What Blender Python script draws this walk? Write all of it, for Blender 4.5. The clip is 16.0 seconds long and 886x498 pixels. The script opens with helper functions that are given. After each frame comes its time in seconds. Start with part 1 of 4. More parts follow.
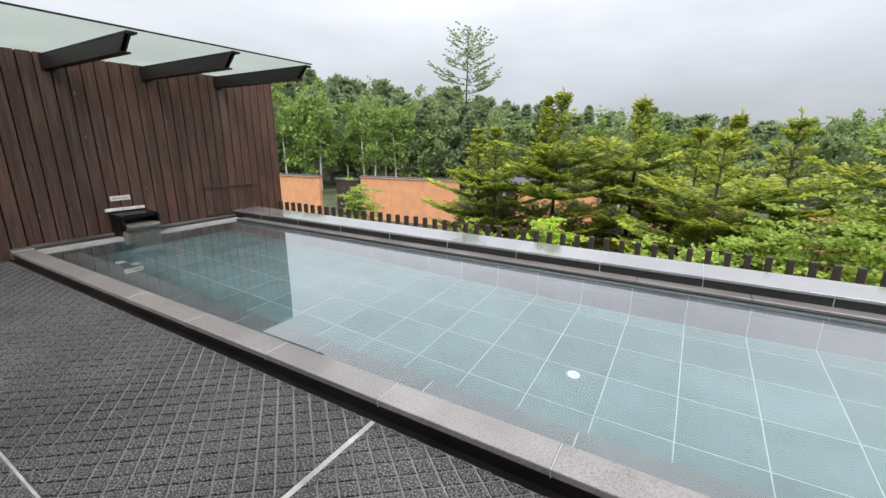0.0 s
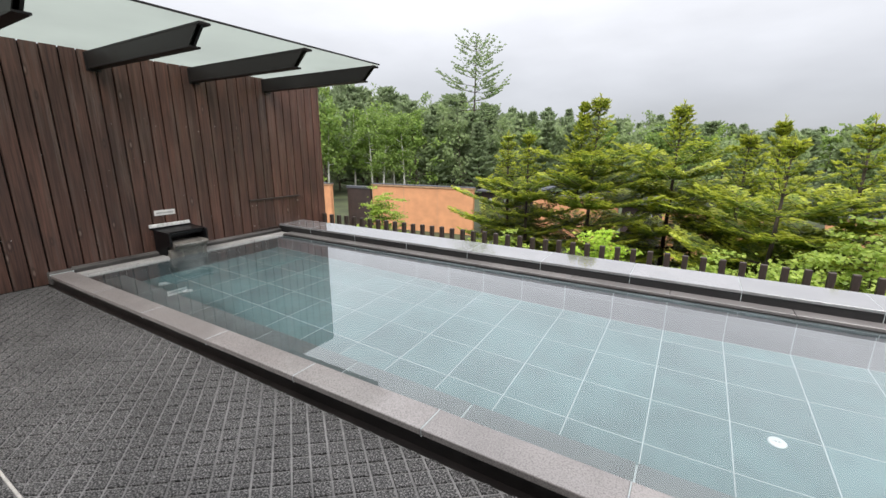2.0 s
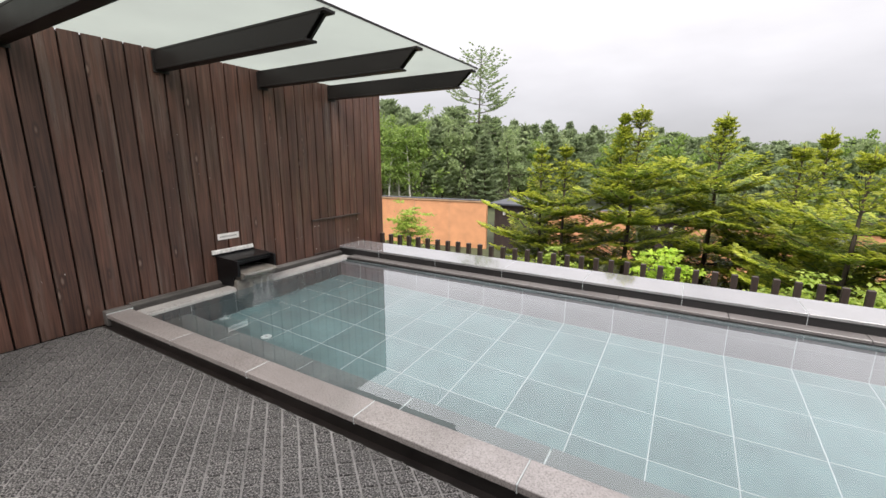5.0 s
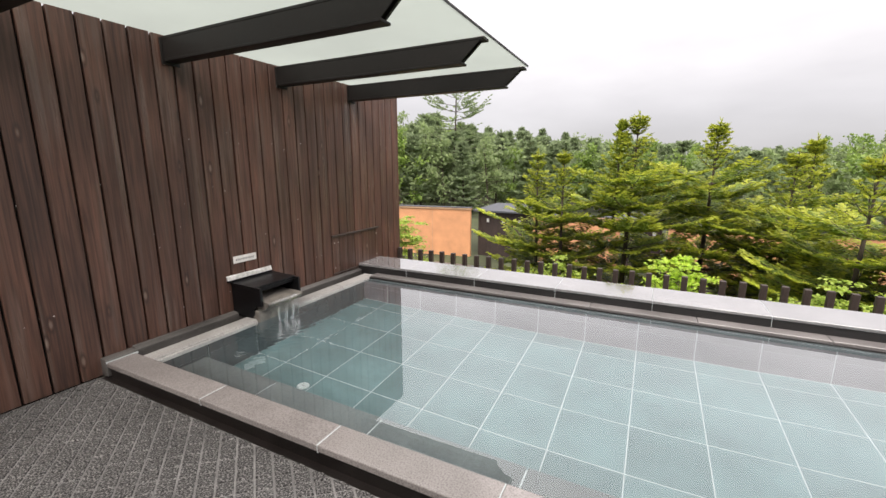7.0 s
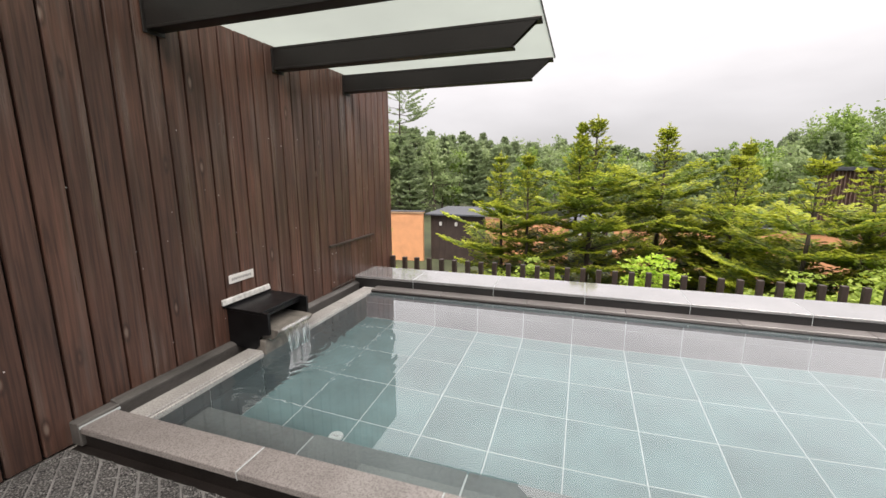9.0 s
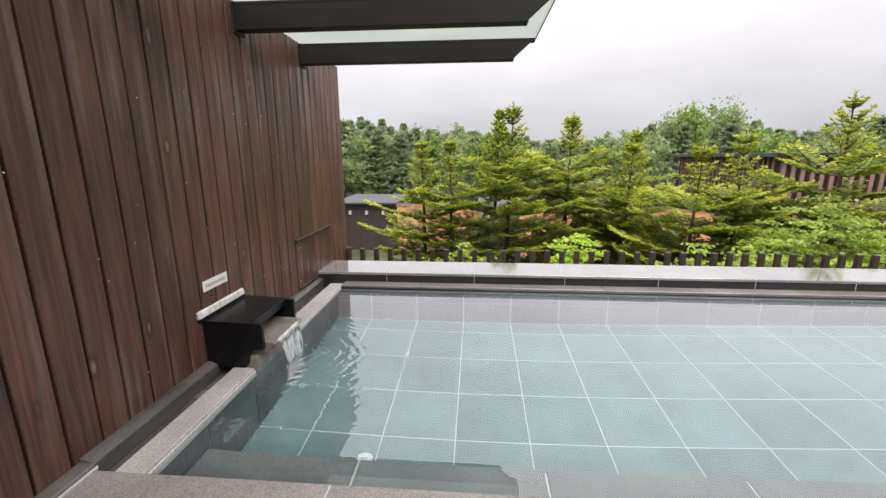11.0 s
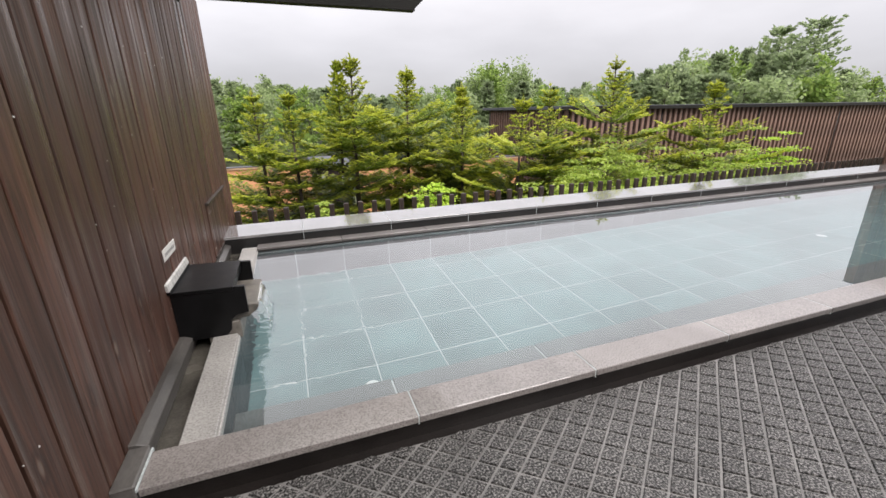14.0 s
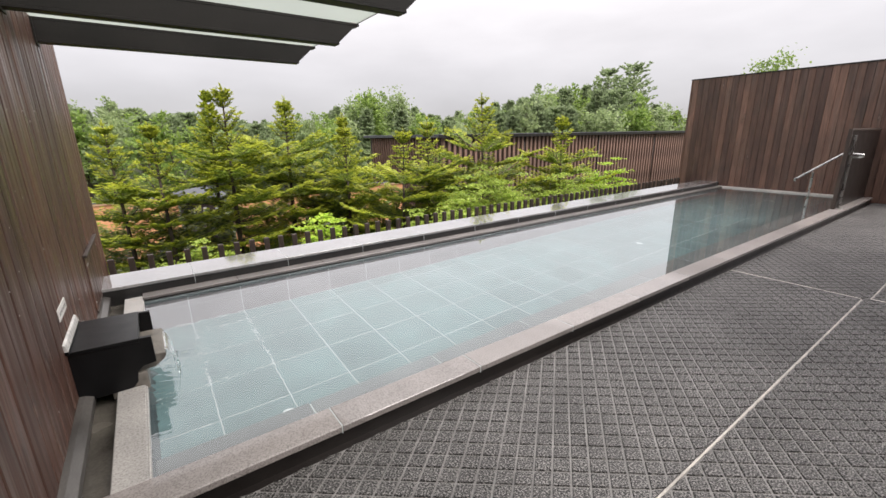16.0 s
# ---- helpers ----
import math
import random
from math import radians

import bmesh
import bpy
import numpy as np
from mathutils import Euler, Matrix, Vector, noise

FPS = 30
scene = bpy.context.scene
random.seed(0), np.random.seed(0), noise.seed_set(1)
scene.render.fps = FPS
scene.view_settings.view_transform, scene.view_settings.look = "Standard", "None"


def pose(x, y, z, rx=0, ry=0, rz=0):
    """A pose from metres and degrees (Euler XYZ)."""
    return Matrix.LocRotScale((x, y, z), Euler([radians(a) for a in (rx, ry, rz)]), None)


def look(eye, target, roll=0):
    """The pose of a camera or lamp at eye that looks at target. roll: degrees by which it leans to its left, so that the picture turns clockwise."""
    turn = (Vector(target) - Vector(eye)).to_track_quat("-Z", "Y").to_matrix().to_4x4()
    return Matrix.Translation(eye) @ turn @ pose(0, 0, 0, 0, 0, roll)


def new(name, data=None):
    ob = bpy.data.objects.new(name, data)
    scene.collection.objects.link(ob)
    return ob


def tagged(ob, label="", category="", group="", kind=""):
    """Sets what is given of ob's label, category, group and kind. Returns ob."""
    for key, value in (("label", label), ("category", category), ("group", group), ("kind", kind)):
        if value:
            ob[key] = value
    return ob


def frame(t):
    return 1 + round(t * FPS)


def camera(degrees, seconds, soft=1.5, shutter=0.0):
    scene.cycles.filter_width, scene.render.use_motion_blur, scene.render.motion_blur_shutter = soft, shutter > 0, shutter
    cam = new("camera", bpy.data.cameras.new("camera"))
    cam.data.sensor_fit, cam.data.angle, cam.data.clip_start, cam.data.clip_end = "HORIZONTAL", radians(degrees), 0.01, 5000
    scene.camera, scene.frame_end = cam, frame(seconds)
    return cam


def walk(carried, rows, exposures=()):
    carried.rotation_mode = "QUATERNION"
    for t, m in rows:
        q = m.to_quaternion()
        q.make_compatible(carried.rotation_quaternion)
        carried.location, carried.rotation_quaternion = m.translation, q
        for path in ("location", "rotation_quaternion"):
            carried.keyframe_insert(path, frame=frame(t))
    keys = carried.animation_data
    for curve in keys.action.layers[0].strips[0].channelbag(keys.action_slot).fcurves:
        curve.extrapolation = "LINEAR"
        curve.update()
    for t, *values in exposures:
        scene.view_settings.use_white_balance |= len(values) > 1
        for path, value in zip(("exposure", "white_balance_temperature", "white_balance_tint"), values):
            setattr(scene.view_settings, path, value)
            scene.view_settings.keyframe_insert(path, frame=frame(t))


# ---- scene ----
cam = camera(94.2, 16.0)
PATH = [
    (0, (0.068, 0.716, 1.547), (-0.922, 2.377, 1.037), 0.2),
    (0.5, (-0.252, 0.699, 1.567), (-1.243, 2.361, 1.06), 0.3),
    (1, (-0.569, 0.712, 1.569), (-1.562, 2.375, 1.07), 0.4),
    (1.5, (-0.904, 0.76, 1.581), (-1.898, 2.424, 1.09), 0.4),
    (2, (-1.236, 0.733, 1.559), (-2.234, 2.399, 1.08), 0.2),
    (2.5, (-1.5, 0.733, 1.549), (-2.499, 2.399, 1.075), 0.3),
    (3, (-1.803, 0.756, 1.557), (-2.8, 2.425, 1.088), 0.3),
    (3.5, (-2.071, 0.74, 1.571), (-3.067, 2.412, 1.109), 0.2),
    (4, (-2.304, 0.705, 1.587), (-3.302, 2.379, 1.135), 0.3),
    (6.5, (-3.54, 0.79, 1.579), (-4.463, 2.52, 1.185), 0.0),
    (7, (-3.807, 0.83, 1.595), (-4.686, 2.583, 1.201), 0.0),
    (7.5, (-4.058, 0.817, 1.569), (-4.894, 2.594, 1.191), -0.2),
    (8, (-4.288, 0.835, 1.573), (-5.064, 2.638, 1.193), -0.2),
    (8.5, (-4.555, 0.905, 1.553), (-5.261, 2.738, 1.179), -0.3),
    (9, (-4.789, 0.943, 1.55), (-5.412, 2.806, 1.173), -0.2),
    (11.5, (-5.87, 1.027, 1.492), (-5.878, 2.973, 1.028), -0.2),
    (12, (-6.028, 1.076, 1.467), (-5.884, 3.007, 0.967), -0.2),
    (12.5, (-6.191, 1.112, 1.454), (-5.912, 3.017, 0.914), -0.5),
    (13, (-6.415, 1.068, 1.44), (-6.002, 2.938, 0.862), -0.6),
    (13.5, (-6.581, 0.946, 1.456), (-6.055, 2.776, 0.844), -0.8),
    (14, (-6.709, 0.771, 1.459), (-6.073, 2.557, 0.823), -0.9),
    (14.5, (-6.814, 0.64, 1.516), (-6.062, 2.378, 0.873), -1.0),
    (15, (-6.881, 0.527, 1.565), (-6.005, 2.211, 0.934), -1.2),
    (15.5, (-6.908, 0.425, 1.603), (-5.901, 2.048, 1.012), -1.0),
    (16, (-6.952, 0.394, 1.652), (-5.834, 1.963, 1.116), -0.9),
]
walk(cam, [(t, look(eye, target, roll)) for t, eye, target, roll in PATH],
     ((0.0, 0.10, 6250, 11), (3.5, 0.20, 6500, 14), (7.0, 0.31, 6750, 16), (9.0, 0.33, 6850, 16), (12.5, 0.26, 6500, 16), (16.0, 0.29, 6700, 16)))

# ---- world, sun and light ----
world = bpy.data.worlds.new("overcast_sky")
scene.world = world
world.use_nodes = True
wn, wl = world.node_tree.nodes, world.node_tree.links
wn.clear()
SUN_EL, SUN_AZ = radians(52), radians(150)
sky = wn.new("ShaderNodeTexSky")
sky.sky_type, sky.sun_disc, sky.sun_elevation, sky.sun_rotation = "NISHITA", False, SUN_EL, SUN_AZ
wtc = wn.new("ShaderNodeTexCoord")
wsep = wn.new("ShaderNodeSeparateXYZ")
wl.new(wtc.outputs["Generated"], wsep.inputs[0])
wramp = wn.new("ShaderNodeValToRGB")
wl.new(wsep.outputs["Z"], wramp.inputs[0])
for p, c in ((0.0, (0.41, 0.425, 0.445)), (0.14, (0.43, 0.44, 0.455)), (0.32, (0.415, 0.425, 0.43)), (0.50, (1.10, 1.10, 1.10)), (1.0, (2.1, 2.1, 2.1))):
    e = wramp.color_ramp.elements[0] if p == 0.0 else (wramp.color_ramp.elements[1] if p == 1.0 else wramp.color_ramp.elements.new(p))
    e.position, e.color = p, (*c, 1)
wmap = wn.new("ShaderNodeMapping")
wmap.inputs["Scale"].default_value = (1.6, 1.6, 5.0)
wl.new(wtc.outputs["Generated"], wmap.inputs[0])
wnoise = wn.new("ShaderNodeTexNoise")
wnoise.inputs["Scale"].default_value, wnoise.inputs["Detail"].default_value = 1.7, 5
wl.new(wmap.outputs[0], wnoise.inputs["Vector"])
wmr = wn.new("ShaderNodeMapRange")
wmr.inputs["From Min"].default_value, wmr.inputs["From Max"].default_value = 0.3, 0.7
wmr.inputs["To Min"].default_value, wmr.inputs["To Max"].default_value = 0.89, 1.09
wl.new(wnoise.outputs[0], wmr.inputs["Value"])
wmul = wn.new("ShaderNodeVectorMath")
wmul.operation = "SCALE"
wl.new(wramp.outputs[0], wmul.inputs[0])
wl.new(wmr.outputs[0], wmul.inputs["Scale"])
bg1, bg2, wmix, wout = wn.new("ShaderNodeBackground"), wn.new("ShaderNodeBackground"), wn.new("ShaderNodeAddShader"), wn.new("ShaderNodeOutputWorld")
wl.new(sky.outputs[0], bg1.inputs[0])
bg1.inputs[1].default_value = 0.008
wl.new(wmul.outputs[0], bg2.inputs[0])
bg2.inputs[1].default_value = 1.0
wl.new(bg1.outputs[0], wmix.inputs[0])
wl.new(bg2.outputs[0], wmix.inputs[1])
wl.new(wmix.outputs[0], wout.inputs[0])
sun = new("sun", bpy.data.lights.new("sun", "SUN"))
sun.data.energy, sun.data.angle, sun.data.color = 2.9, radians(40), (1.0, 0.975, 0.93)
sun.matrix_world = look((0, 0, 30), (0 - 30 * math.sin(SUN_AZ) / math.tan(SUN_EL), -30 * math.cos(SUN_AZ) / math.tan(SUN_EL), 0))


# ---- materials ----
def nodes_of(name):
    m = bpy.data.materials.new(name)
    m.use_nodes = True
    nt = m.node_tree
    return m, nt.nodes, nt.links, nt.nodes["Principled BSDF"]


def ramp(nd, lk, src, stops):
    r = nd.new("ShaderNodeValToRGB")
    lk.new(src, r.inputs[0])
    els = r.color_ramp.elements
    while len(els) < len(stops):
        els.new(0.5)
    for e, (p, c) in zip(els, stops):
        e.position, e.color = p, (*c, 1)
    return r.outputs[0]


def mixc(nd, lk, fac, a, b, mode="MIX"):
    m = nd.new("ShaderNodeMix")
    m.data_type, m.blend_type = "RGBA", mode
    for sock, v in ((0, fac), (6, a), (7, b)):
        if isinstance(v, (int, float)):
            m.inputs[sock].default_value = v
        elif isinstance(v, tuple):
            m.inputs[sock].default_value = (*v, 1)
        else:
            lk.new(v, m.inputs[sock])
    return m.outputs[2]


def noise_tex(nd, lk, scale, detail=4, stretch=(1, 1, 1), rough=0.5, coord="Object"):
    tc, mp, nz = nd.new("ShaderNodeTexCoord"), nd.new("ShaderNodeMapping"), nd.new("ShaderNodeTexNoise")
    mp.inputs["Scale"].default_value = stretch
    lk.new(tc.outputs[coord], mp.inputs[0])
    lk.new(mp.outputs[0], nz.inputs["Vector"])
    nz.inputs["Scale"].default_value, nz.inputs["Detail"].default_value, nz.inputs["Roughness"].default_value = scale, detail, rough
    return nz.outputs[0]


def shift_by_object(nd, lk, mp_in, stretch):
    """Object coordinates moved by the object's random number, so that alike pieces differ."""
    tc, oi, add, mp = nd.new("ShaderNodeTexCoord"), nd.new("ShaderNodeObjectInfo"), nd.new("ShaderNodeVectorMath"), nd.new("ShaderNodeMapping")
    mul = nd.new("ShaderNodeMath")
    mul.operation, mul.inputs[1].default_value = "MULTIPLY", 60.0
    lk.new(oi.outputs["Random"], mul.inputs[0])
    cmb = nd.new("ShaderNodeCombineXYZ")
    for i in range(3):
        lk.new(mul.outputs[0], cmb.inputs[i])
    lk.new(tc.outputs["Object"], add.inputs[0])
    lk.new(cmb.outputs[0], add.inputs[1])
    mp.inputs["Scale"].default_value = stretch
    lk.new(add.outputs[0], mp.inputs[0])
    for s in mp_in:
        lk.new(mp.outputs[0], s.inputs["Vector"])
    return oi.outputs["Random"]


def bump(nd, lk, bsdf, h, strength, dist=0.01):
    b = nd.new("ShaderNodeBump")
    b.inputs["Strength"].default_value, b.inputs["Distance"].default_value = strength, dist
    lk.new(h, b.inputs["Height"])
    lk.new(b.outputs[0], bsdf.inputs["Normal"])


def set_in(bsdf, **kw):
    names = {"rough": "Roughness", "metal": "Metallic", "spec": "Specular IOR Level", "ior": "IOR", "coat": "Coat Weight", "coat_rough": "Coat Roughness", "trans": "Transmission Weight"}
    for k, v in kw.items():
        bsdf.inputs[names[k]].default_value = v


def m_plain(name, col, rough=0.5, metal=0.0, var=0.25, scale=6.0, bmp=0.1, stretch=(1, 1, 1), spec=0.5):
    """A painted or stony surface with soft stains and fine grain."""
    m, nd, lk, b = nodes_of(name)
    big = noise_tex(nd, lk, scale, 5, stretch)
    fine = noise_tex(nd, lk, scale * 22, 3, stretch)
    c = ramp(nd, lk, big, ((0.3, tuple(v * (1 - var) for v in col)), (0.7, tuple(min(1, v * (1 + var)) for v in col))))
    g = ramp(nd, lk, fine, ((0.3, (0.82,) * 3), (0.7, (1.12,) * 3)))
    lk.new(mixc(nd, lk, 1.0, c, g, "MULTIPLY"), b.inputs["Base Color"])
    r = nd.new("ShaderNodeMapRange")
    r.inputs["To Min"].default_value, r.inputs["To Max"].default_value = max(0.02, rough - 0.12), min(1, rough + 0.12)
    lk.new(big, r.inputs["Value"])
    lk.new(r.outputs[0], b.inputs["Roughness"])
    set_in(b, metal=metal, spec=spec)
    bump(nd, lk, b, fine, bmp, 0.004)
    return m


def m_board(name, dark, light, red):
    """Dark-stained softwood boards: long wavy grain, knots, pale weather streaks, each board its own tone."""
    m, nd, lk, b = nodes_of(name)
    grain, streak, knot, patch = nd.new("ShaderNodeTexNoise"), nd.new("ShaderNodeTexNoise"), nd.new("ShaderNodeTexVoronoi"), nd.new("ShaderNodeTexNoise")
    rnd = shift_by_object(nd, lk, (grain,), (34, 34, 1.1))
    shift_by_object(nd, lk, (streak,), (9, 9, 0.5))
    shift_by_object(nd, lk, (knot,), (5, 5, 1.7))
    shift_by_object(nd, lk, (patch,), (1.5, 1.5, 0.9))
    grain.inputs["Scale"].default_value, grain.inputs["Detail"].default_value, grain.inputs["Distortion"].default_value = 2.0, 6, 0.6
    streak.inputs["Scale"].default_value, streak.inputs["Detail"].default_value = 1.6, 5
    patch.inputs["Scale"].default_value, patch.inputs["Detail"].default_value = 1.3, 4
    knot.inputs["Scale"].default_value = 1.1
    tone = ramp(nd, lk, rnd, ((0.0, dark), (0.45, tuple((a + c) / 2 for a, c in zip(dark, light))), (0.8, light), (1.0, red)))
    g = ramp(nd, lk, grain.outputs[0], ((0.28, (0.45,) * 3), (0.5, (0.95,) * 3), (0.74, (1.55,) * 3)))
    c = mixc(nd, lk, 1.0, tone, g, "MULTIPLY")
    p = ramp(nd, lk, patch.outputs[0], ((0.32, (0.70, 0.72, 0.74)), (0.68, (1.25, 1.2, 1.18))))
    c = mixc(nd, lk, 1.0, c, p, "MULTIPLY")
    s = ramp(nd, lk, streak.outputs[0], ((0.52, (0, 0, 0)), (0.74, (0.55,) * 3)))
    c = mixc(nd, lk, s, c, (0.165, 0.125, 0.105))
    k = ramp(nd, lk, knot.outputs["Distance"], ((0.0, (0.9,) * 3), (0.05, (0.55,) * 3), (0.075, (0.0,) * 3)))
    c = mixc(nd, lk, k, c, (0.21, 0.165, 0.135))
    kd = ramp(nd, lk, knot.outputs["Distance"], ((0.075, (0.0,) * 3), (0.10, (0.65,) * 3), (0.16, (0.0,) * 3)))
    c = mixc(nd, lk, kd, c, (0.018, 0.010, 0.008))
    lk.new(c, b.inputs["Base Color"])
    rr = nd.new("ShaderNodeMapRange")
    rr.inputs["From Min"].default_value, rr.inputs["From Max"].default_value = 0.36, 0.66
    rr.inputs["To Min"].default_value, rr.inputs["To Max"].default_value = 0.62, 0.27
    lk.new(streak.outputs[0], rr.inputs["Value"])
    lk.new(rr.outputs[0], b.inputs["Roughness"])
    set_in(b, spec=0.5)
    bump(nd, lk, b, grain.outputs[0], 0.6, 0.004)
    return m


def m_granite(name, base, spot, rough, coat=0.0, pit=0.4, spots=55, sheen_var=0.1, bmp=0.12, hi=1.25):
    """Speckled stone with small pits, each piece a little different."""
    m, nd, lk, b = nodes_of(name)
    sp, pits, big = nd.new("ShaderNodeTexNoise"), nd.new("ShaderNodeTexVoronoi"), nd.new("ShaderNodeTexNoise")
    rnd = shift_by_object(nd, lk, (sp, pits, big), (1, 1, 1))
    sp.inputs["Scale"].default_value, sp.inputs["Detail"].default_value = spots * 2.2, 4
    pits.inputs["Scale"].default_value = spots
    big.inputs["Scale"].default_value, big.inputs["Detail"].default_value = 3.0, 6
    c = ramp(nd, lk, sp.outputs[0], ((0.32, spot), (0.5, base), (0.72, tuple(min(1, v * hi) for v in base))))
    st = ramp(nd, lk, big.outputs[0], ((0.3, (0.8,) * 3), (0.7, (1.1,) * 3)))
    c = mixc(nd, lk, 1.0, c, st, "MULTIPLY")
    ob = ramp(nd, lk, rnd, ((0.0, (0.88,) * 3), (1.0, (1.1,) * 3)))
    c = mixc(nd, lk, 1.0, c, ob, "MULTIPLY")
    p = ramp(nd, lk, pits.outputs["Distance"], ((0.10, (0.75 * pit,) * 3), (0.2, (0, 0, 0))))
    c = mixc(nd, lk, p, c, tuple(v * 0.35 for v in spot))
    lk.new(c, b.inputs["Base Color"])
    rr = nd.new("ShaderNodeMapRange")
    rr.inputs["To Min"].default_value, rr.inputs["To Max"].default_value = max(0.01, rough - sheen_var), rough + sheen_var
    lk.new(big.outputs[0], rr.inputs["Value"])
    lk.new(rr.outputs[0], b.inputs["Roughness"])
    set_in(b, coat=coat, coat_rough=0.05)
    b.inputs["Coat IOR"].default_value = 1.7
    bump(nd, lk, b, sp.outputs[0], bmp, 0.003)
    return m


def m_leaf(name, dark, light, trans=0.35, rough=0.45):
    """Leaves or needles: each clump its own green, some light coming through."""
    m, nd, lk, b = nodes_of(name)
    geo, nz = nd.new("ShaderNodeNewGeometry"), noise_tex(nd, lk, 0.7, 2)
    c = ramp(nd, lk, geo.outputs["Random Per Island"], ((0.0, dark), (0.6, tuple((a + c2) / 2 for a, c2 in zip(dark, light))), (1.0, light)))
    s = ramp(nd, lk, nz, ((0.3, (0.75,) * 3), (0.7, (1.2,) * 3)))
    col = mixc(nd, lk, 1.0, c, s, "MULTIPLY")
    lk.new(col, b.inputs["Base Color"])
    set_in(b, rough=rough, spec=0.35)
    tl, mx, out = nd.new("ShaderNodeBsdfTranslucent"), nd.new("ShaderNodeMixShader"), nd["Material Output"]
    lk.new(col, tl.inputs[0])
    mx.inputs[0].default_value = trans
    lk.new(b.outputs[0], mx.inputs[1])
    lk.new(tl.outputs[0], mx.inputs[2])
    lk.new(mx.outputs[0], out.inputs[0])
    return m


def m_water():
    m, nd, lk, b = nodes_of("pool_water")
    b.inputs["Base Color"].default_value = (0.85, 0.953, 0.97, 1)
    set_in(b, rough=0.0, ior=1.333, trans=1.0)
    tc, dist = nd.new("ShaderNodeTexCoord"), nd.new("ShaderNodeVectorMath")
    dist.operation = "DISTANCE"
    dist.inputs[1].default_value = (-6.98, 3.7, 0.0)
    lk.new(tc.outputs["Object"], dist.inputs[0])
    near = nd.new("ShaderNodeMapRange")
    near.inputs["From Min"].default_value, near.inputs["From Max"].default_value = 0.1, 1.3
    near.inputs["To Min"].default_value, near.inputs["To Max"].default_value = 1.0, 0.0
    lk.new(dist.outputs["Value"], near.inputs["Value"])
    wave = nd.new("ShaderNodeMath")
    wave.operation = "SINE"
    fr = nd.new("ShaderNodeMath")
    fr.operation, fr.inputs[1].default_value = "MULTIPLY", 85.0
    wob = noise_tex(nd, lk, 7.0, 3)
    wa = nd.new("ShaderNodeMath")
    wa.operation, wa.inputs[1].default_value = "MULTIPLY_ADD", 16.0
    lk.new(dist.outputs["Value"], fr.inputs[0])
    lk.new(wob, wa.inputs[0])
    lk.new(fr.outputs[0], wa.inputs[2])
    lk.new(wa.outputs[0], wave.inputs[0])
    sq = nd.new("ShaderNodeMath")
    sq.operation, sq.inputs[1].default_value = "POWER", 2.2
    lk.new(near.outputs[0], sq.inputs[0])
    amp = nd.new("ShaderNodeMath")
    amp.operation = "MULTIPLY"
    lk.new(wave.outputs[0], amp.inputs[0])
    lk.new(sq.outputs[0], amp.inputs[1])
    calm = noise_tex(nd, lk, 1.1, 1)
    cm = nd.new("ShaderNodeMath")
    cm.operation, cm.inputs[1].default_value = "MULTIPLY_ADD", 0.22
    lk.new(calm, cm.inputs[0])
    lk.new(amp.outputs[0], cm.inputs[2])
    bump(nd, lk, b, cm.outputs[0], 0.25, 0.006)
    lk.new(b.inputs["Normal"].links[0].from_socket, b.inputs["Coat Normal"])
    set_in(b, coat=1.0, coat_rough=0.0)
    b.inputs["Coat IOR"].default_value = 1.6
    return m


def m_frosted():
    """Frosted glass sheets: light spreads through, a faint gloss below."""
    m, nd, lk, b = nodes_of("frosted_glass")
    nz = noise_tex(nd, lk, 1.2, 4)
    c = ramp(nd, lk, nz, ((0.3, (0.375, 0.405, 0.385)), (0.7, (0.415, 0.45, 0.425))))
    lk.new(c, b.inputs["Base Color"])
    set_in(b, rough=0.3)
    tl, mx, out = nd.new("ShaderNodeBsdfTranslucent"), nd.new("ShaderNodeMixShader"), nd["Material Output"]
    lk.new(c, tl.inputs[0])
    mx.inputs[0].default_value = 0.80
    lk.new(b.outputs[0], mx.inputs[1])
    lk.new(tl.outputs[0], mx.inputs[2])
    lk.new(mx.outputs[0], out.inputs[0])
    return m


BOARD = m_board("stained_boards", (0.060, 0.029, 0.020), (0.086, 0.042, 0.029), (0.108, 0.052, 0.036))
BOARD_RED = m_board("red_brown_boards", (0.085, 0.040, 0.028), (0.125, 0.060, 0.042), (0.16, 0.085, 0.06))
BOARD_FAR = m_board("screen_wall_boards", (0.066, 0.035, 0.026), (0.115, 0.062, 0.044), (0.16, 0.09, 0.065))
GAP = m_plain("dark_gap", (0.006, 0.005, 0.004), 0.9)
COPING = m_granite("pink_grey_granite", (0.272, 0.248, 0.236), (0.170, 0.153, 0.145), 0.38, 0.5, 0.6, 55)
SLAB = m_granite("pale_pitted_granite", (0.42, 0.405, 0.385), (0.30, 0.285, 0.27), 0.5, 0.05, 0.6, 42)
# Dark polished coping; its base grey is raised to stand in for mirrored sky.
COPESTONE = m_granite("polished_coping_sky_grey", (0.24, 0.235, 0.235), (0.13, 0.128, 0.128), 0.10, 1.0, 0.0, 80, 0.04, 0.03)
BLACKSTONE = m_granite("wet_black_granite", (0.020, 0.019, 0.019), (0.013, 0.013, 0.013), 0.32, 0.0, 0.0, 80, 0.03)
# Near-black colour holds wet stained stone and the recess shade below the coping.
RISER = m_plain("wet_shaded_riser", (0.013, 0.0105, 0.0095), 0.35, 0, 0.4, 4, 0.3)
# Wall tile in a darker tone than the floor tile.
TILE_DARK = m_granite("darker_wall_tile", (0.085, 0.104, 0.109), (0.080, 0.098, 0.103), 0.7, 0.0, 0.0, 6, 0.05, 0.0, 1.05)
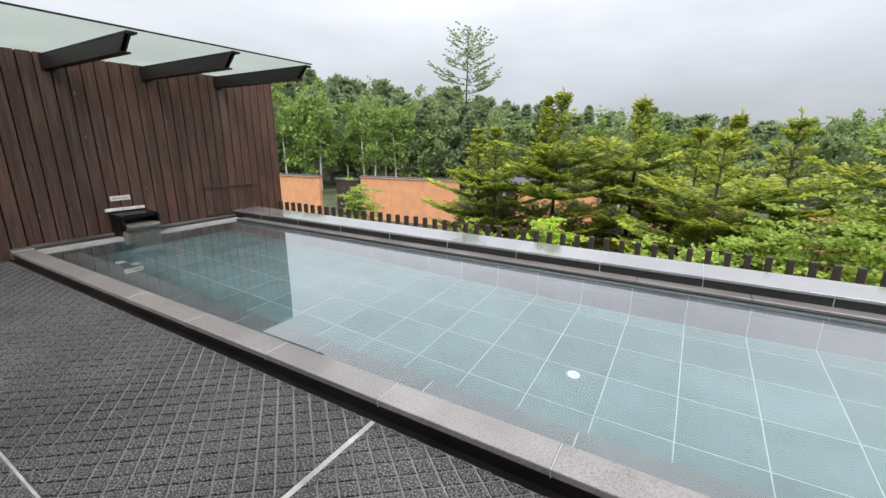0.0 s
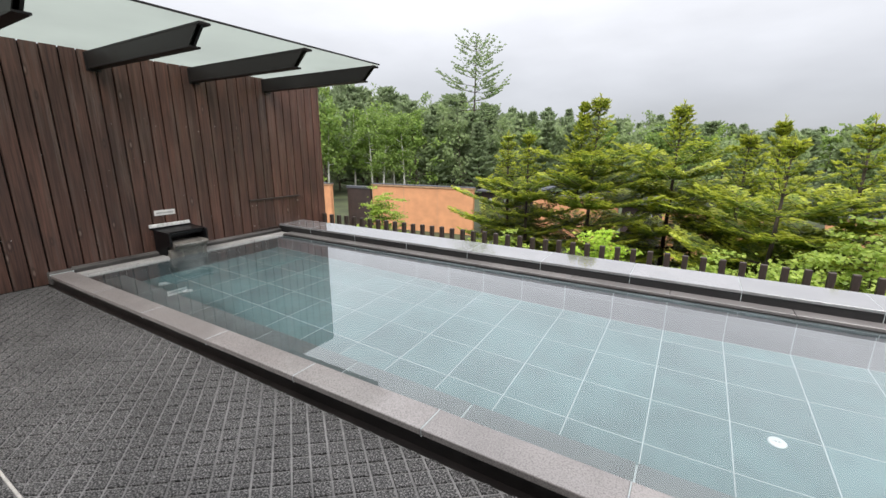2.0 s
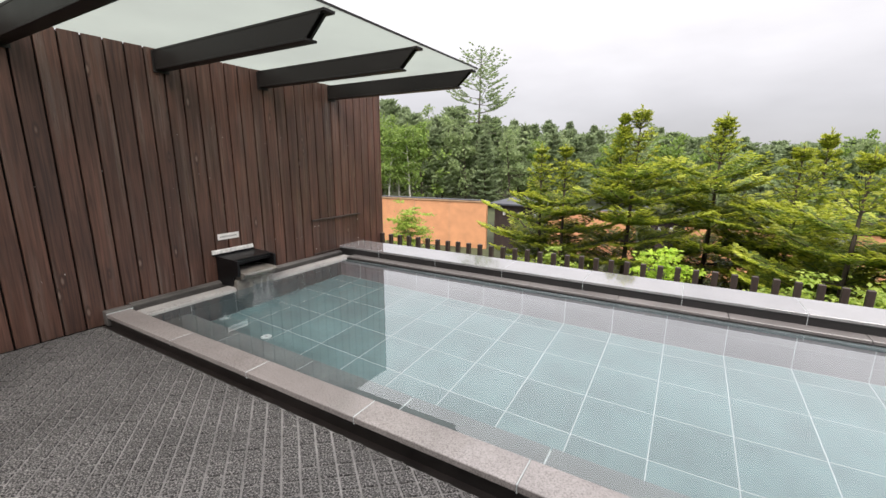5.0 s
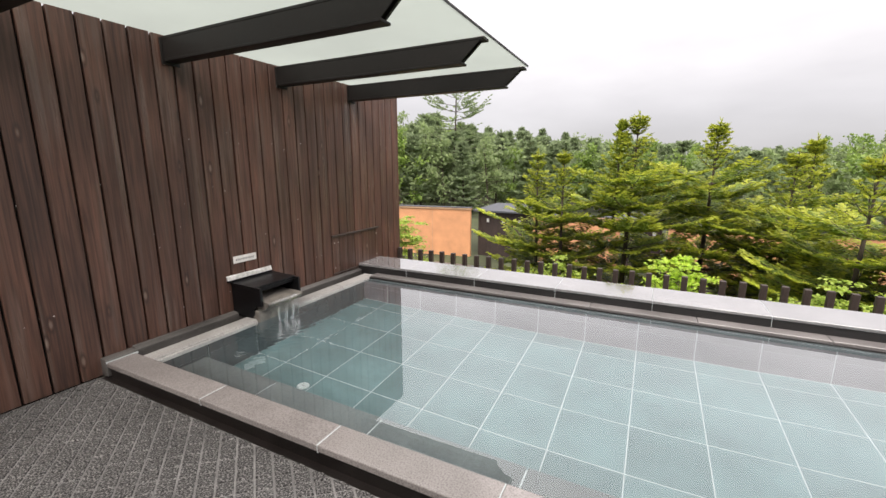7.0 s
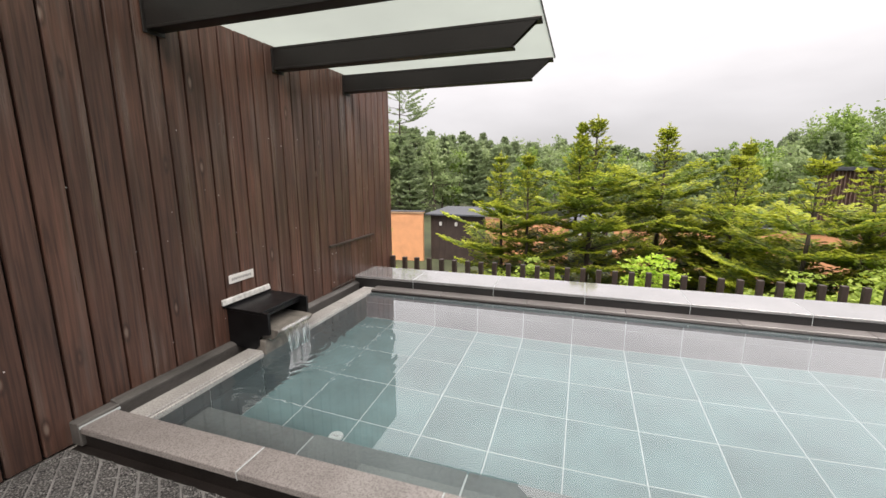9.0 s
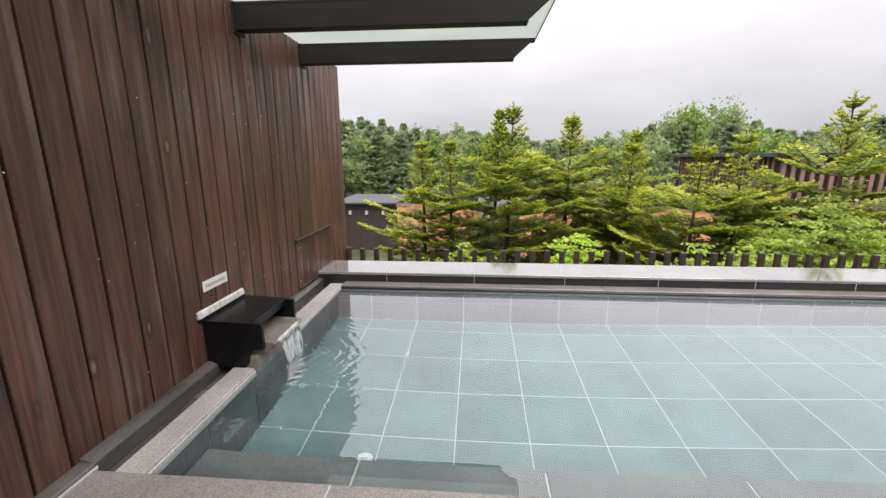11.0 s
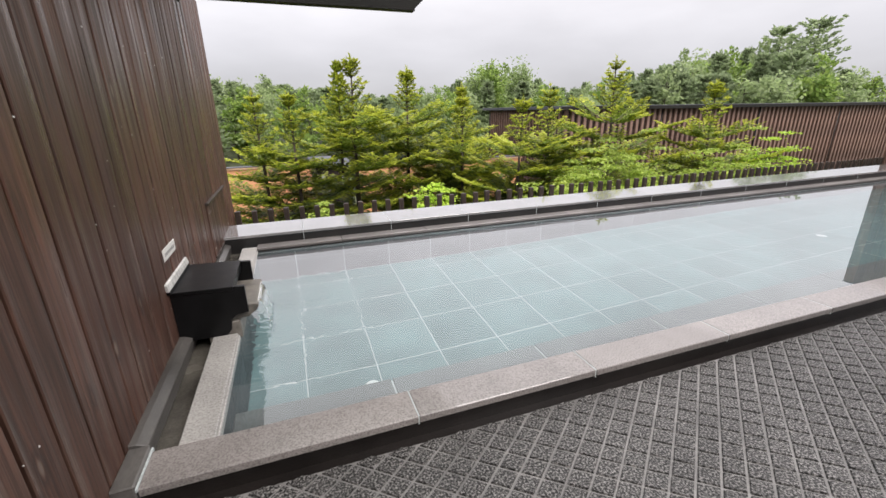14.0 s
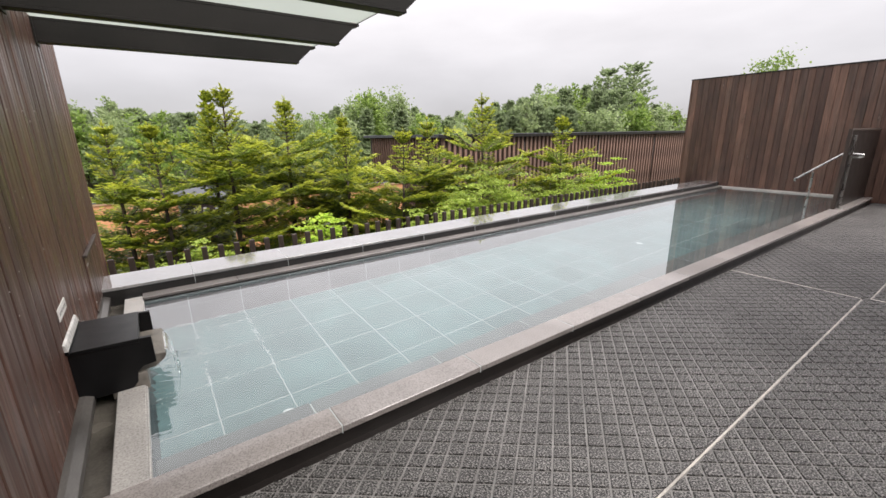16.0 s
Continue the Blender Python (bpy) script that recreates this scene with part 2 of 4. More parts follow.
TILE_PINK = m_granite("pink_grey_wall_tile", (0.190, 0.183, 0.196), (0.177, 0.170, 0.182), 0.7, 0.0, 0.0, 6, 0.05, 0.0, 1.05)
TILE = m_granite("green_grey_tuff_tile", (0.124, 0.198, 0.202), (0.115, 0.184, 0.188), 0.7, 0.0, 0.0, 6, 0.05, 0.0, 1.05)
BENCH = m_granite("grey_step_stone", (0.145, 0.160, 0.158), (0.125, 0.138, 0.136), 0.6, 0.0, 0.1, 22, 0.05, 0.02, 1.1)
WETSLAB = m_granite("wet_grey_ledge_stone", (0.19, 0.178, 0.17), (0.13, 0.12, 0.115), 0.35, 0.3, 0.3, 60)
GROUT = m_plain("white_grout", (0.46, 0.50, 0.50), 0.8, 0, 0.06)
WATER = m_water()
FROST = m_frosted()
STEEL_DARK = m_plain("dark_bronze_paint", (0.011, 0.0095, 0.0085), 0.5, 0.0, 0.3, 2.5, 0.05, (1, 1, 1), 0.3)
STAINLESS = m_plain("brushed_stainless", (0.55, 0.55, 0.54), 0.28, 1.0, 0.12, 8, 0.05)
ALU = m_plain("weathered_aluminium", (0.62, 0.61, 0.59), 0.5, 0.3, 0.3, 22, 0.3)
BLACKBOX = m_plain("black_lacquered_steel", (0.004, 0.004, 0.0045), 0.36, 0.0, 0.4, 9, 0.12, (1, 1, 1), 0.28)
SPOUTSTONE = m_plain("limescale_stone", (0.17, 0.155, 0.135), 0.5, 0, 0.45, 12, 0.5)
SILL = m_plain("grey_wet_sill", (0.095, 0.089, 0.083), 0.4, 0, 0.45, 5, 0.2, (1, 0.3, 1))
TROUGH = m_plain("wet_trough_concrete", (0.085, 0.078, 0.066), 0.25, 0, 0.5, 3.5, 0.3)
LABEL = m_plain("white_label_plate", (0.72, 0.70, 0.67), 0.45, 0, 0.06)
INK = m_plain("grey_ink", (0.28, 0.27, 0.26), 0.6)
DRAIN = m_plain("white_drain_plastic", (0.62, 0.66, 0.65), 0.4, 0, 0.05)
FENCEWOOD = m_plain("brown_fence_wood", (0.046, 0.032, 0.025), 0.6, 0, 0.4, 7, 0.3, (3, 3, 0.6))
JOINT = m_plain("pale_concrete_strip", (0.50, 0.47, 0.43), 0.7, 0, 0.3, 7, 0.3)
ORANGE = m_plain("orange_stucco", (0.62, 0.30, 0.145), 0.85, 0, 0.12, 1.2, 0.3)
CAP = m_plain("tan_wall_cap", (0.42, 0.27, 0.16), 0.7, 0, 0.25, 2)
BROWNWALL = m_plain("brown_siding", (0.040, 0.026, 0.021), 0.65, 0, 0.3, 2)
BATTEN = m_plain("brown_battens", (0.19, 0.115, 0.088), 0.6, 0, 0.35, 2, 0.2, (1, 1, 0.3))
ROOF = m_plain("dark_metal_roof", (0.075, 0.08, 0.092), 0.65, 0.0, 0.2, 1.5)
ASPHALT = m_plain("wet_asphalt", (0.075, 0.078, 0.082), 0.3, 0, 0.35, 0.8, 0.3)
GROUND = m_plain("forest_floor", (0.055, 0.065, 0.028), 0.9, 0, 0.5, 0.4, 0.5)
BARK = m_plain("grey_brown_bark", (0.085, 0.066, 0.052), 0.9, 0, 0.4, 6, 0.8, (2, 2, 0.5))
BIRCHBARK = m_plain("white_birch_bark", (0.62, 0.60, 0.56), 0.7, 0, 0.25, 9, 0.4, (0.5, 0.5, 3))
NEEDLE = m_leaf("fir_needles", (0.125, 0.195, 0.038), (0.36, 0.44, 0.070), 0.46)
NEEDLE_TIP = m_leaf("fir_new_growth", (0.36, 0.42, 0.05), (0.60, 0.62, 0.09), 0.47)
LEAF = m_leaf("birch_leaves", (0.16, 0.26, 0.06), (0.36, 0.48, 0.12), 0.48)
LEAF_SAP = m_leaf("sapling_leaves", (0.25, 0.36, 0.06), (0.48, 0.58, 0.12), 0.48)
LEAF_BRIGHT = m_leaf("maple_leaves", (0.32, 0.50, 0.05), (0.56, 0.70, 0.10), 0.5)
# Wood leaves and pine needles: distant haze is mixed into their base colours.
LEAF_HAZE = m_leaf("hazy_wood_leaves", (0.25, 0.33, 0.15), (0.42, 0.51, 0.25), 0.58)
LARCH = m_leaf("larch_needles", (0.24, 0.32, 0.16), (0.38, 0.46, 0.23), 0.55)
PINE_HAZE = m_leaf("hazy_pine_needles", (0.25, 0.32, 0.18), (0.40, 0.48, 0.27), 0.58)


def m_mat():
    """Dark grey looped rubber matting: wet, pitted, with paler worn patches."""
    m, nd, lk, b = nodes_of("grey_rubber_matting")
    loops, worn = noise_tex(nd, lk, 105, 2, (1, 1, 1), 0.6), noise_tex(nd, lk, 1.3, 4)
    c = ramp(nd, lk, loops, ((0.38, (0.006, 0.006, 0.006)), (0.5, (0.064, 0.062, 0.060)), (0.64, (0.28, 0.27, 0.26))))
    w = ramp(nd, lk, worn, ((0.35, (0.75,) * 3), (0.65, (1.15,) * 3)))
    lk.new(mixc(nd, lk, 1.0, c, w, "MULTIPLY"), b.inputs["Base Color"])
    set_in(b, rough=0.50, spec=0.38)
    bump(nd, lk, b, loops, 0.9, 0.006)
    return m


MATTING = m_mat()
MAT_BASE = m_plain("matting_grooves", (0.21, 0.203, 0.197), 0.6, 0, 0.4, 3, 0.4)


# ---- builders ----
def bm_box(x0, x1, y0, y1, z0, z1, bev=0.0, bm=None):
    """A box, its edges rounded by bev."""
    own = bm is None
    bm = bm or bmesh.new()
    vs = [bm.verts.new((x, y, z)) for x in (x0, x1) for y in (y0, y1) for z in (z0, z1)]
    fs = [bm.faces.new([vs[i] for i in q]) for q in ((0, 1, 3, 2), (4, 6, 7, 5), (0, 4, 5, 1), (2, 3, 7, 6), (0, 2, 6, 4), (1, 5, 7, 3))]
    if bev:
        bmesh.ops.bevel(bm, geom=list({e for f in fs for e in f.edges}), offset=bev, segments=1, affect="EDGES", profile=0.5)
    return bm


def bm_prism(pts, axis, a, b, bev=0.0):
    """A polygon given in the two other axes, drawn out along one axis from a to b."""
    bm = bmesh.new()

    def at(p, v):
        return {"x": (v, p[0], p[1]), "y": (p[0], v, p[1]), "z": (p[0], p[1], v)}[axis]
    lo, hi = [bm.verts.new(at(p, a)) for p in pts], [bm.verts.new(at(p, b)) for p in pts]
    bm.faces.new(lo), bm.faces.new(hi)
    for i in range(len(pts)):
        j = (i + 1) % len(pts)
        bm.faces.new((lo[i], lo[j], hi[j], hi[i]))
    bmesh.ops.recalc_face_normals(bm, faces=bm.faces)
    if bev:
        bmesh.ops.bevel(bm, geom=list(bm.edges), offset=bev, segments=1, affect="EDGES", profile=0.5)
    return bm


def bm_tube(points, radius, sides=10, bm=None, taper=1.0):
    """A round bar through points, thinning to radius * taper."""
    bm = bm or bmesh.new()
    pts, rings = [Vector(p) for p in points], []
    for i, p in enumerate(pts):
        d = (pts[min(i + 1, len(pts) - 1)] - pts[max(i - 1, 0)]).normalized()
        u = d.orthogonal().normalized() if not rings else (rings_u - d * rings_u.dot(d)).normalized()
        rings_u = u
        v, r = d.cross(u), radius * (1 + (taper - 1) * i / max(1, len(pts) - 1))
        rings.append([bm.verts.new(p + (u * math.cos(6.2832 * k / sides) + v * math.sin(6.2832 * k / sides)) * r) for k in range(sides)])
    for a, b in zip(rings, rings[1:]):
        for k in range(sides):
            bm.faces.new((a[k], a[(k + 1) % sides], b[(k + 1) % sides], b[k])).smooth = True
    bm.faces.new(rings[0][::-1]), bm.faces.new(rings[-1])
    return bm


def mesh_of(name, bm, mat):
    me = bpy.data.meshes.new(name)
    bmesh.ops.recalc_face_normals(bm, faces=bm.faces)
    bm.to_mesh(me)
    bm.free()
    for m in mat if isinstance(mat, (list, tuple)) else [mat]:
        me.materials.append(m)
    return me


def part(name, bm, mat, parent=None, label="", m=None):
    ob = new(name, bm if isinstance(bm, bpy.types.Mesh) else mesh_of(name, bm, mat))
    if parent is not None:
        ob.parent = parent
    if m is not None:
        ob.matrix_basis = m
    return tagged(ob, label)


def thing(name, label, category, at=(0, 0, 0), group="", kind=""):
    ob = new(name)
    ob.location = at
    return tagged(ob, label, category, group, kind)


def big_mesh(name, verts, quads, mats, index=None, smooth=False):
    """A mesh from arrays: verts (n, 3), quads (m, 4) and a material index per quad."""
    me = bpy.data.meshes.new(name)
    me.vertices.add(len(verts))
    me.vertices.foreach_set("co", np.ascontiguousarray(verts, dtype=np.float32).ravel())
    me.loops.add(quads.size)
    me.loops.foreach_set("vertex_index", np.ascontiguousarray(quads, dtype=np.int32).ravel())
    me.polygons.add(len(quads))
    me.polygons.foreach_set("loop_start", np.arange(0, quads.size, 4, dtype=np.int32))
    for m in mats:
        me.materials.append(m)
    if index is not None:
        me.polygons.foreach_set("material_index", np.ascontiguousarray(index, dtype=np.int32))
    me.polygons.foreach_set("use_smooth", np.full(len(quads), smooth))
    me.update(calc_edges=True)
    me.validate()
    return me


# ---- plan ----
WALL_X, WALL_END, ROOF_Z = -7.5, 6.555, 2.66
COPE_Y0, COPE_Y1, COPE_Z = 2.283, 2.483, 0.12
STRIP_Y0, STRIP_Y1 = 5.30, 5.46
FAR_Y0, FAR_Y1, FAR_Z = 5.46, 5.99, 0.225
SLAB_X0, SLAB_X1 = -7.32, -7.175
POOL_X0, POOL_X1, POOL_Y1 = -7.175, 6.22, 5.16
WATER_Z, POOL_Z = 0.085, -0.695
RIGHT_X, RIGHT_TOP = 6.43, 3.05
GROUND_Z = -5.6

# deck base under the mats
floor = part("floor", bm_box(-7.6, 9.0, -2.6, COPE_Y0 + 0.02, -0.25, -0.022), JOINT)
tagged(floor, "pale concrete deck floor under the rubber mats", "floor", kind="structure")


def matting(name, x0, x1, y0, y1, label):
    """One mat: a thin sheet with rows of small raised blocks set aslant."""
    a1, a2, pitch = radians(-39), radians(39), 0.0915
    d1, d2 = np.array((math.cos(a1), math.sin(a1))), np.array((math.cos(a2), math.sin(a2)))
    step = pitch / math.sin(a2 - a1)
    n = int((x1 - x0 + y1 - y0) / step) + 4
    i, j = np.meshgrid(np.arange(-n, n), np.arange(-n, n))
    c = (i[..., None] * step * d1 + j[..., None] * step * d2).reshape(-1, 2)
    c = c[(c[:, 0] > x0 - 0.04) & (c[:, 0] < x1 + 0.04) & (c[:, 1] > y0 - 0.035) & (c[:, 1] < y1 + 0.035)]
    rng = np.random.default_rng(4)
    verts, z0 = [], -0.008
    for s, z in ((0.448, z0), (0.412, 0.0)):
        for u, v in ((-s, -s), (s, -s), (s, s), (-s, s)):
            p = c + step * (u * d1 + v * d2)
            p = np.clip(p, (x0, y0), (x1, y1))
            verts.append(np.column_stack((p, z + (rng.uniform(-0.0012, 0.0012, len(c)) if z == 0.0 else np.zeros(len(c))))))
    v = np.stack(verts, 1).reshape(-1, 3)
    q = np.array(((4, 5, 6, 7), (0, 1, 5, 4), (1, 2, 6, 5), (2, 3, 7, 6), (3, 0, 4, 7)))
    quads = (np.arange(len(c))[:, None, None] * 8 + q).reshape(-1, 4)
    idx = np.zeros(len(quads), int)
    sheet = np.array([(x, y, z) for z in (-0.021, z0) for x, y in ((x0, y0), (x1, y0), (x1, y1), (x0, y1))])
    b = len(v)
    sq = np.array(((4, 5, 6, 7), (0, 1, 5, 4), (1, 2, 6, 5), (2, 3, 7, 6), (3, 0, 4, 7))) + b
    ob = new(name, big_mesh(name, np.vstack((v, sheet)), np.vstack((quads, sq)), [MATTING, MAT_BASE], np.concatenate((idx, np.ones(5, int)))))
    return tagged(ob, label, "floor mat", "deck mats")


MAT_LABEL = "dark grey rubber mat with raised blocks"
matting("rubber_mat", -7.48, -1.322, 1.083, 2.252, MAT_LABEL + " beside the pool kerb")
matting("rubber_mat", -1.285, 6.40, 1.029, 2.252, MAT_LABEL + " beside the pool kerb")
matting("rubber_mat", -7.48, -1.262, -1.2, 1.068, MAT_LABEL + " on the open deck")
matting("rubber_mat", -1.225, 6.40, -1.2, 1.016, MAT_LABEL + " on the open deck")
for x0, x1, y0, y1 in ((-1.3215, -1.2855, 1.084, 2.25), (-1.2615, -1.2255, -1.2, 1.015), (-7.48, -1.3225, 1.0685, 1.0825), (-1.2845, 6.40, 1.0165, 1.0285)):
    part("joint_strip", bm_box(x0, x1, y0, y1, -0.0218, -0.003, 0.002), JOINT, floor, "pale strip in the gap between mats")
# Strip in the gap by the kerb; its black includes the shade there.
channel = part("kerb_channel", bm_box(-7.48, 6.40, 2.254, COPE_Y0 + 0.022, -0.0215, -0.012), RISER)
tagged(channel, "narrow wet drainage channel between mats and kerb, black with painted shade", "channel", kind="structure")


# ---- boarded walls ----
def boarded_wall(name, x, face, y0, y1, z0, z1, pitch, mats, label, phase=0.0, gap=0.016):
    """A wall along y, clad with upright boards on the side that face points to."""
    back = part(name, bm_box(min(x - face * 0.012, x - face * 0.12), max(x - face * 0.012, x - face * 0.12), y0, y1, z0 - 0.3, z1 - 0.01), GAP)
    tagged(back, label, "wall", kind="structure")
    meshes = {}
    n0 = math.floor((y0 - phase) / pitch)
    for k in range(n0, math.ceil((y1 - phase) / pitch)):
        a, b = max(y0, phase + k * pitch), min(y1, phase + (k + 1) * pitch)
        if b - a < 0.02:
            continue
        w = round(b - a - gap, 3)
        mat = mats(0.5 * (a + b))
        key = (w, mat.name)
        if key not in meshes:
            meshes[key] = mesh_of("board", bm_box(-0.0115 if face > 0 else 0.0, 0.02 if face > 0 else 0.0315, -w / 2, w / 2, z0, z1, 0.004), mat)
        proud = random.uniform(0.0, 0.0035)
        part("board", meshes[key], None, back, m=Matrix.Translation((x + (proud if face > 0 else -0.02 - proud), 0.5 * (a + b), 0)))
    return back


def left_tone(y):
    return BOARD_RED if y > 5.55 or 3.70 < y < 3.90 else BOARD


left_wall = boarded_wall("wall_west", WALL_X - 0.02, 1, -2.6, WALL_END, 0.0, ROOF_Z - 0.01, 0.1638, left_tone,
                         "tall wall of dark brown stained upright boards beside the pool", 1.818)
part("end_board", bm_box(WALL_X - 0.15, WALL_X + 0.004, WALL_END, WALL_END + 0.022, -0.6, ROOF_Z - 0.01, 0.003), BOARD_RED, left_wall)
right_wall = boarded_wall("wall_east", RIGHT_X + 0.02, -1, 1.2, WALL_END, 0.0, RIGHT_TOP, 0.145, lambda y: BOARD_FAR,
                          "brown boarded screen wall at the end of the pool", 0.0, 0.006)
part("end_board", bm_box(RIGHT_X, RIGHT_X + 0.15, WALL_END, WALL_END + 0.022, -0.6, RIGHT_TOP, 0.003), BOARD_FAR, right_wall)
part("wall_cap", bm_box(RIGHT_X - 0.02, RIGHT_X + 0.17, 1.2, WALL_END + 0.03, RIGHT_TOP, RIGHT_TOP + 0.025, 0.004), STEEL_DARK, right_wall, "thin dark metal capping")
back_wall = part("wall_south", bm_box(-7.6, 9.0, -2.75, -2.6, -0.3, 3.0), BROWNWALL)
# Out of sight: added to shade the deck, its extent set for that.
eave = part("eave", bm_box(-3.0, 2.4, -2.75, 0.65, 2.95, 3.15), BROWNWALL)
tagged(eave, "unseen dark slab added as an eave to shade the deck", "eave", kind="structure")
tagged(back_wall, "dark brown building wall behind the deck", "wall", kind="structure")

# ---- pool basin ----
basin = part("pool_floor", bm_box(POOL_X0 - 0.02, POOL_X1 + 0.02, COPE_Y1, POOL_Y1 + 0.02, POOL_Z - 0.2, POOL_Z - 0.004), GROUT)
tagged(basin, "pool floor of green-grey square stone tiles with white joints", "pool floor", kind="structure")
G = 0.5
tile_meshes = {}


def tile(parent, origin, size, axis, mat=TILE, name="tile"):
    """One stone tile, 8 mm thick, its face looking along axis."""
    key = (tuple(round(s, 3) for s in size), axis, mat.name)
    if key not in tile_meshes:
        g, (a, b) = 0.0042, size
        lo, hi = (g, g), (a - g, b - g)
        bm = {"z": lambda: bm_box(lo[0], hi[0], lo[1], hi[1], -0.004, 0.0, 0.0015),
              "-y": lambda: bm_box(lo[0], hi[0], -0.004, 0.0, lo[1], hi[1], 0.0015),
              "x": lambda: bm_box(-0.004, 0.004, lo[0], hi[0], lo[1], hi[1], 0.0015)}[axis]()
        tile_meshes[key] = mesh_of(name, bm, mat)
    return part(name, tile_meshes[key], None, parent, m=Matrix.Translation(origin))


for i in range(-2, 26):
    for j in range(-1, 5):
        x0, x1 = max(POOL_X0, -6.3 + i * G), min(POOL_X1, -6.3 + (i + 1) * G)
        y0, y1 = max(2.86, 2.93 + j * G), min(POOL_Y1, 2.93 + (j + 1) * G)
        if x1 - x0 > 0.03 and y1 - y0 > 0.03:
            tile(basin, (x0, y0, POOL_Z), (x1 - x0, y1 - y0), "z")
rows = ((POOL_Z, POOL_Z + 0.5), (POOL_Z + 0.5, 0.072))
pool_far = part("pool_wall_north", bm_box(POOL_X0, POOL_X1, POOL_Y1 + 0.004, STRIP_Y0 + 0.05, POOL_Z - 0.1, 0.070), GROUT)
tagged(pool_far, "pool side clad with pink-grey stone tiles", "pool wall", kind="structure")
part("wall_top", bm_box(POOL_X0, POOL_X1, POOL_Y1 - 0.004, STRIP_Y0 + 0.004, 0.0725, 0.078), TILE_DARK, pool_far)
pool_left = part("pool_wall_west", bm_box(SLAB_X0, POOL_X0 - 0.002, COPE_Y1, STRIP_Y1, POOL_Z - 0.1, 0.076), GROUT)
tagged(pool_left, "pool side clad with green-grey stone tiles", "pool wall", kind="structure")
pool_right = part("pool_wall_east", bm_box(POOL_X1, RIGHT_X, COPE_Y1, STRIP_Y1, POOL_Z - 0.1, 0.076), TILE)
tagged(pool_right, "pool side clad with green-grey stone tiles", "pool wall", kind="structure")
for z0, z1 in rows:
    for i in range(-2, 26):
        x0, x1 = max(POOL_X0, -6.3 + i * G), min(POOL_X1, -6.3 + (i + 1) * G)
        if x1 - x0 > 0.03:
            tile(pool_far, (x0, POOL_Y1 + 0.003, z0), (x1 - x0, z1 - z0), "-y", TILE_PINK)
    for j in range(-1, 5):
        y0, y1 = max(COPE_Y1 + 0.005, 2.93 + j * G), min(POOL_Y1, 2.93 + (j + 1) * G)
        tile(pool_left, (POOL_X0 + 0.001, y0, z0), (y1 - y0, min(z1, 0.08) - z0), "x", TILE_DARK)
bench = part("pool_bench", bm_box(POOL_X0, POOL_X1, COPE_Y1, 2.885, POOL_Z - 0.01, -0.245), GROUT)
tagged(bench, "underwater step of grey stone along the pool's near side", "pool step", kind="structure")
for i in range(-1, 13):
    x0, x1 = max(POOL_X0, -6.3 + i), min(POOL_X1, -5.3 + i)
    part("step_stone", bm_box(x0 + 0.006, x1 - 0.006, COPE_Y1 + 0.002, 2.90, -0.27, -0.235, 0.004), BENCH, bench)
    part("step_front", bm_box(x0 + 0.002, x1 - 0.002, 2.884, 2.894, POOL_Z, -0.272, 0.002), BENCH, bench)
water = part("water", bm_box(POOL_X0, POOL_X1, COPE_Y1, STRIP_Y0 - 0.005, WATER_Z - 0.001, WATER_Z), WATER)
me = water.data
bmw = bmesh.new()
bmw.from_mesh(me)
bmesh.ops.delete(bmw, geom=[f for f in bmw.faces if f.normal.z < 0.5], context="FACES")
bmw.to_mesh(me)
bmw.free()
water.visible_shadow = False
tagged(water, "clear still hot-spring water filling the long pool", "water", kind="structure")

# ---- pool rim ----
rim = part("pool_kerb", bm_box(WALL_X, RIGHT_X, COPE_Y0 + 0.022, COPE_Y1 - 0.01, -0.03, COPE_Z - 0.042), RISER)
tagged(rim, "low kerb of pink-grey granite along the deck, wet below with shade painted dark", "kerb", kind="structure")
part("kerb_inner", bm_box(POOL_X0, POOL_X1, COPE_Y1 - 0.012, COPE_Y1 + 0.001, -0.3, COPE_Z - 0.05), BENCH, rim)
edges = [WALL_X + 0.085] + [-6.3 + k for k in range(13)] + [RIGHT_X]
for a, b in zip(edges, edges[1:]):
    part("coping_stone", bm_box(a + 0.003, b - 0.003, COPE_Y0, COPE_Y1, COPE_Z - 0.04, COPE_Z, 0.004), COPING, rim)
    part("joint", bm_box(b - 0.003, b + 0.003, COPE_Y0 + 0.004, COPE_Y1 - 0.003, COPE_Z - 0.05, COPE_Z - 0.0015), GROUT, rim)
part("corner_cap", bm_box(WALL_X, WALL_X + 0.083, COPE_Y0 - 0.004, COPE_Y1 + 0.02, 0.0, COPE_Z + 0.022, 0.006), SILL, rim, "grey metal corner cap")
part("corner_seal", bm_box(WALL_X + 0.083, WALL_X + 0.090, COPE_Y0 - 0.003, COPE_Y1 + 0.02, COPE_Z - 0.01, COPE_Z + 0.004), GROUT, rim, "white sealant line")
ledge = part("pool_ledge", bm_box(SLAB_X0 + 0.01, SLAB_X1 - 0.012, COPE_Y1, STRIP_Y1, 0.078, 0.082), GROUT)
tagged(ledge, "pale pitted granite ledge along the boarded wall", "ledge", kind="structure")
for a, b in ((COPE_Y1 + 0.004, 3.45), (3.95, 4.72), (4.726, STRIP_Y0 - 0.004)):
    part("ledge_stone", bm_box(SLAB_X0, SLAB_X1, a, b, 0.0765, COPE_Z - 0.006, 0.005), SLAB, ledge)
    part("ledge_lip", bm_box(SLAB_X1 - 0.001, SLAB_X1 + 0.010, a, b, 0.02, 0.098, 0.004), SLAB, ledge)
part("ledge_corner", bm_box(SLAB_X0, SLAB_X1, STRIP_Y0 - 0.002, STRIP_Y1 - 0.09, 0.0765, COPE_Z - 0.006, 0.005), SLAB, ledge)
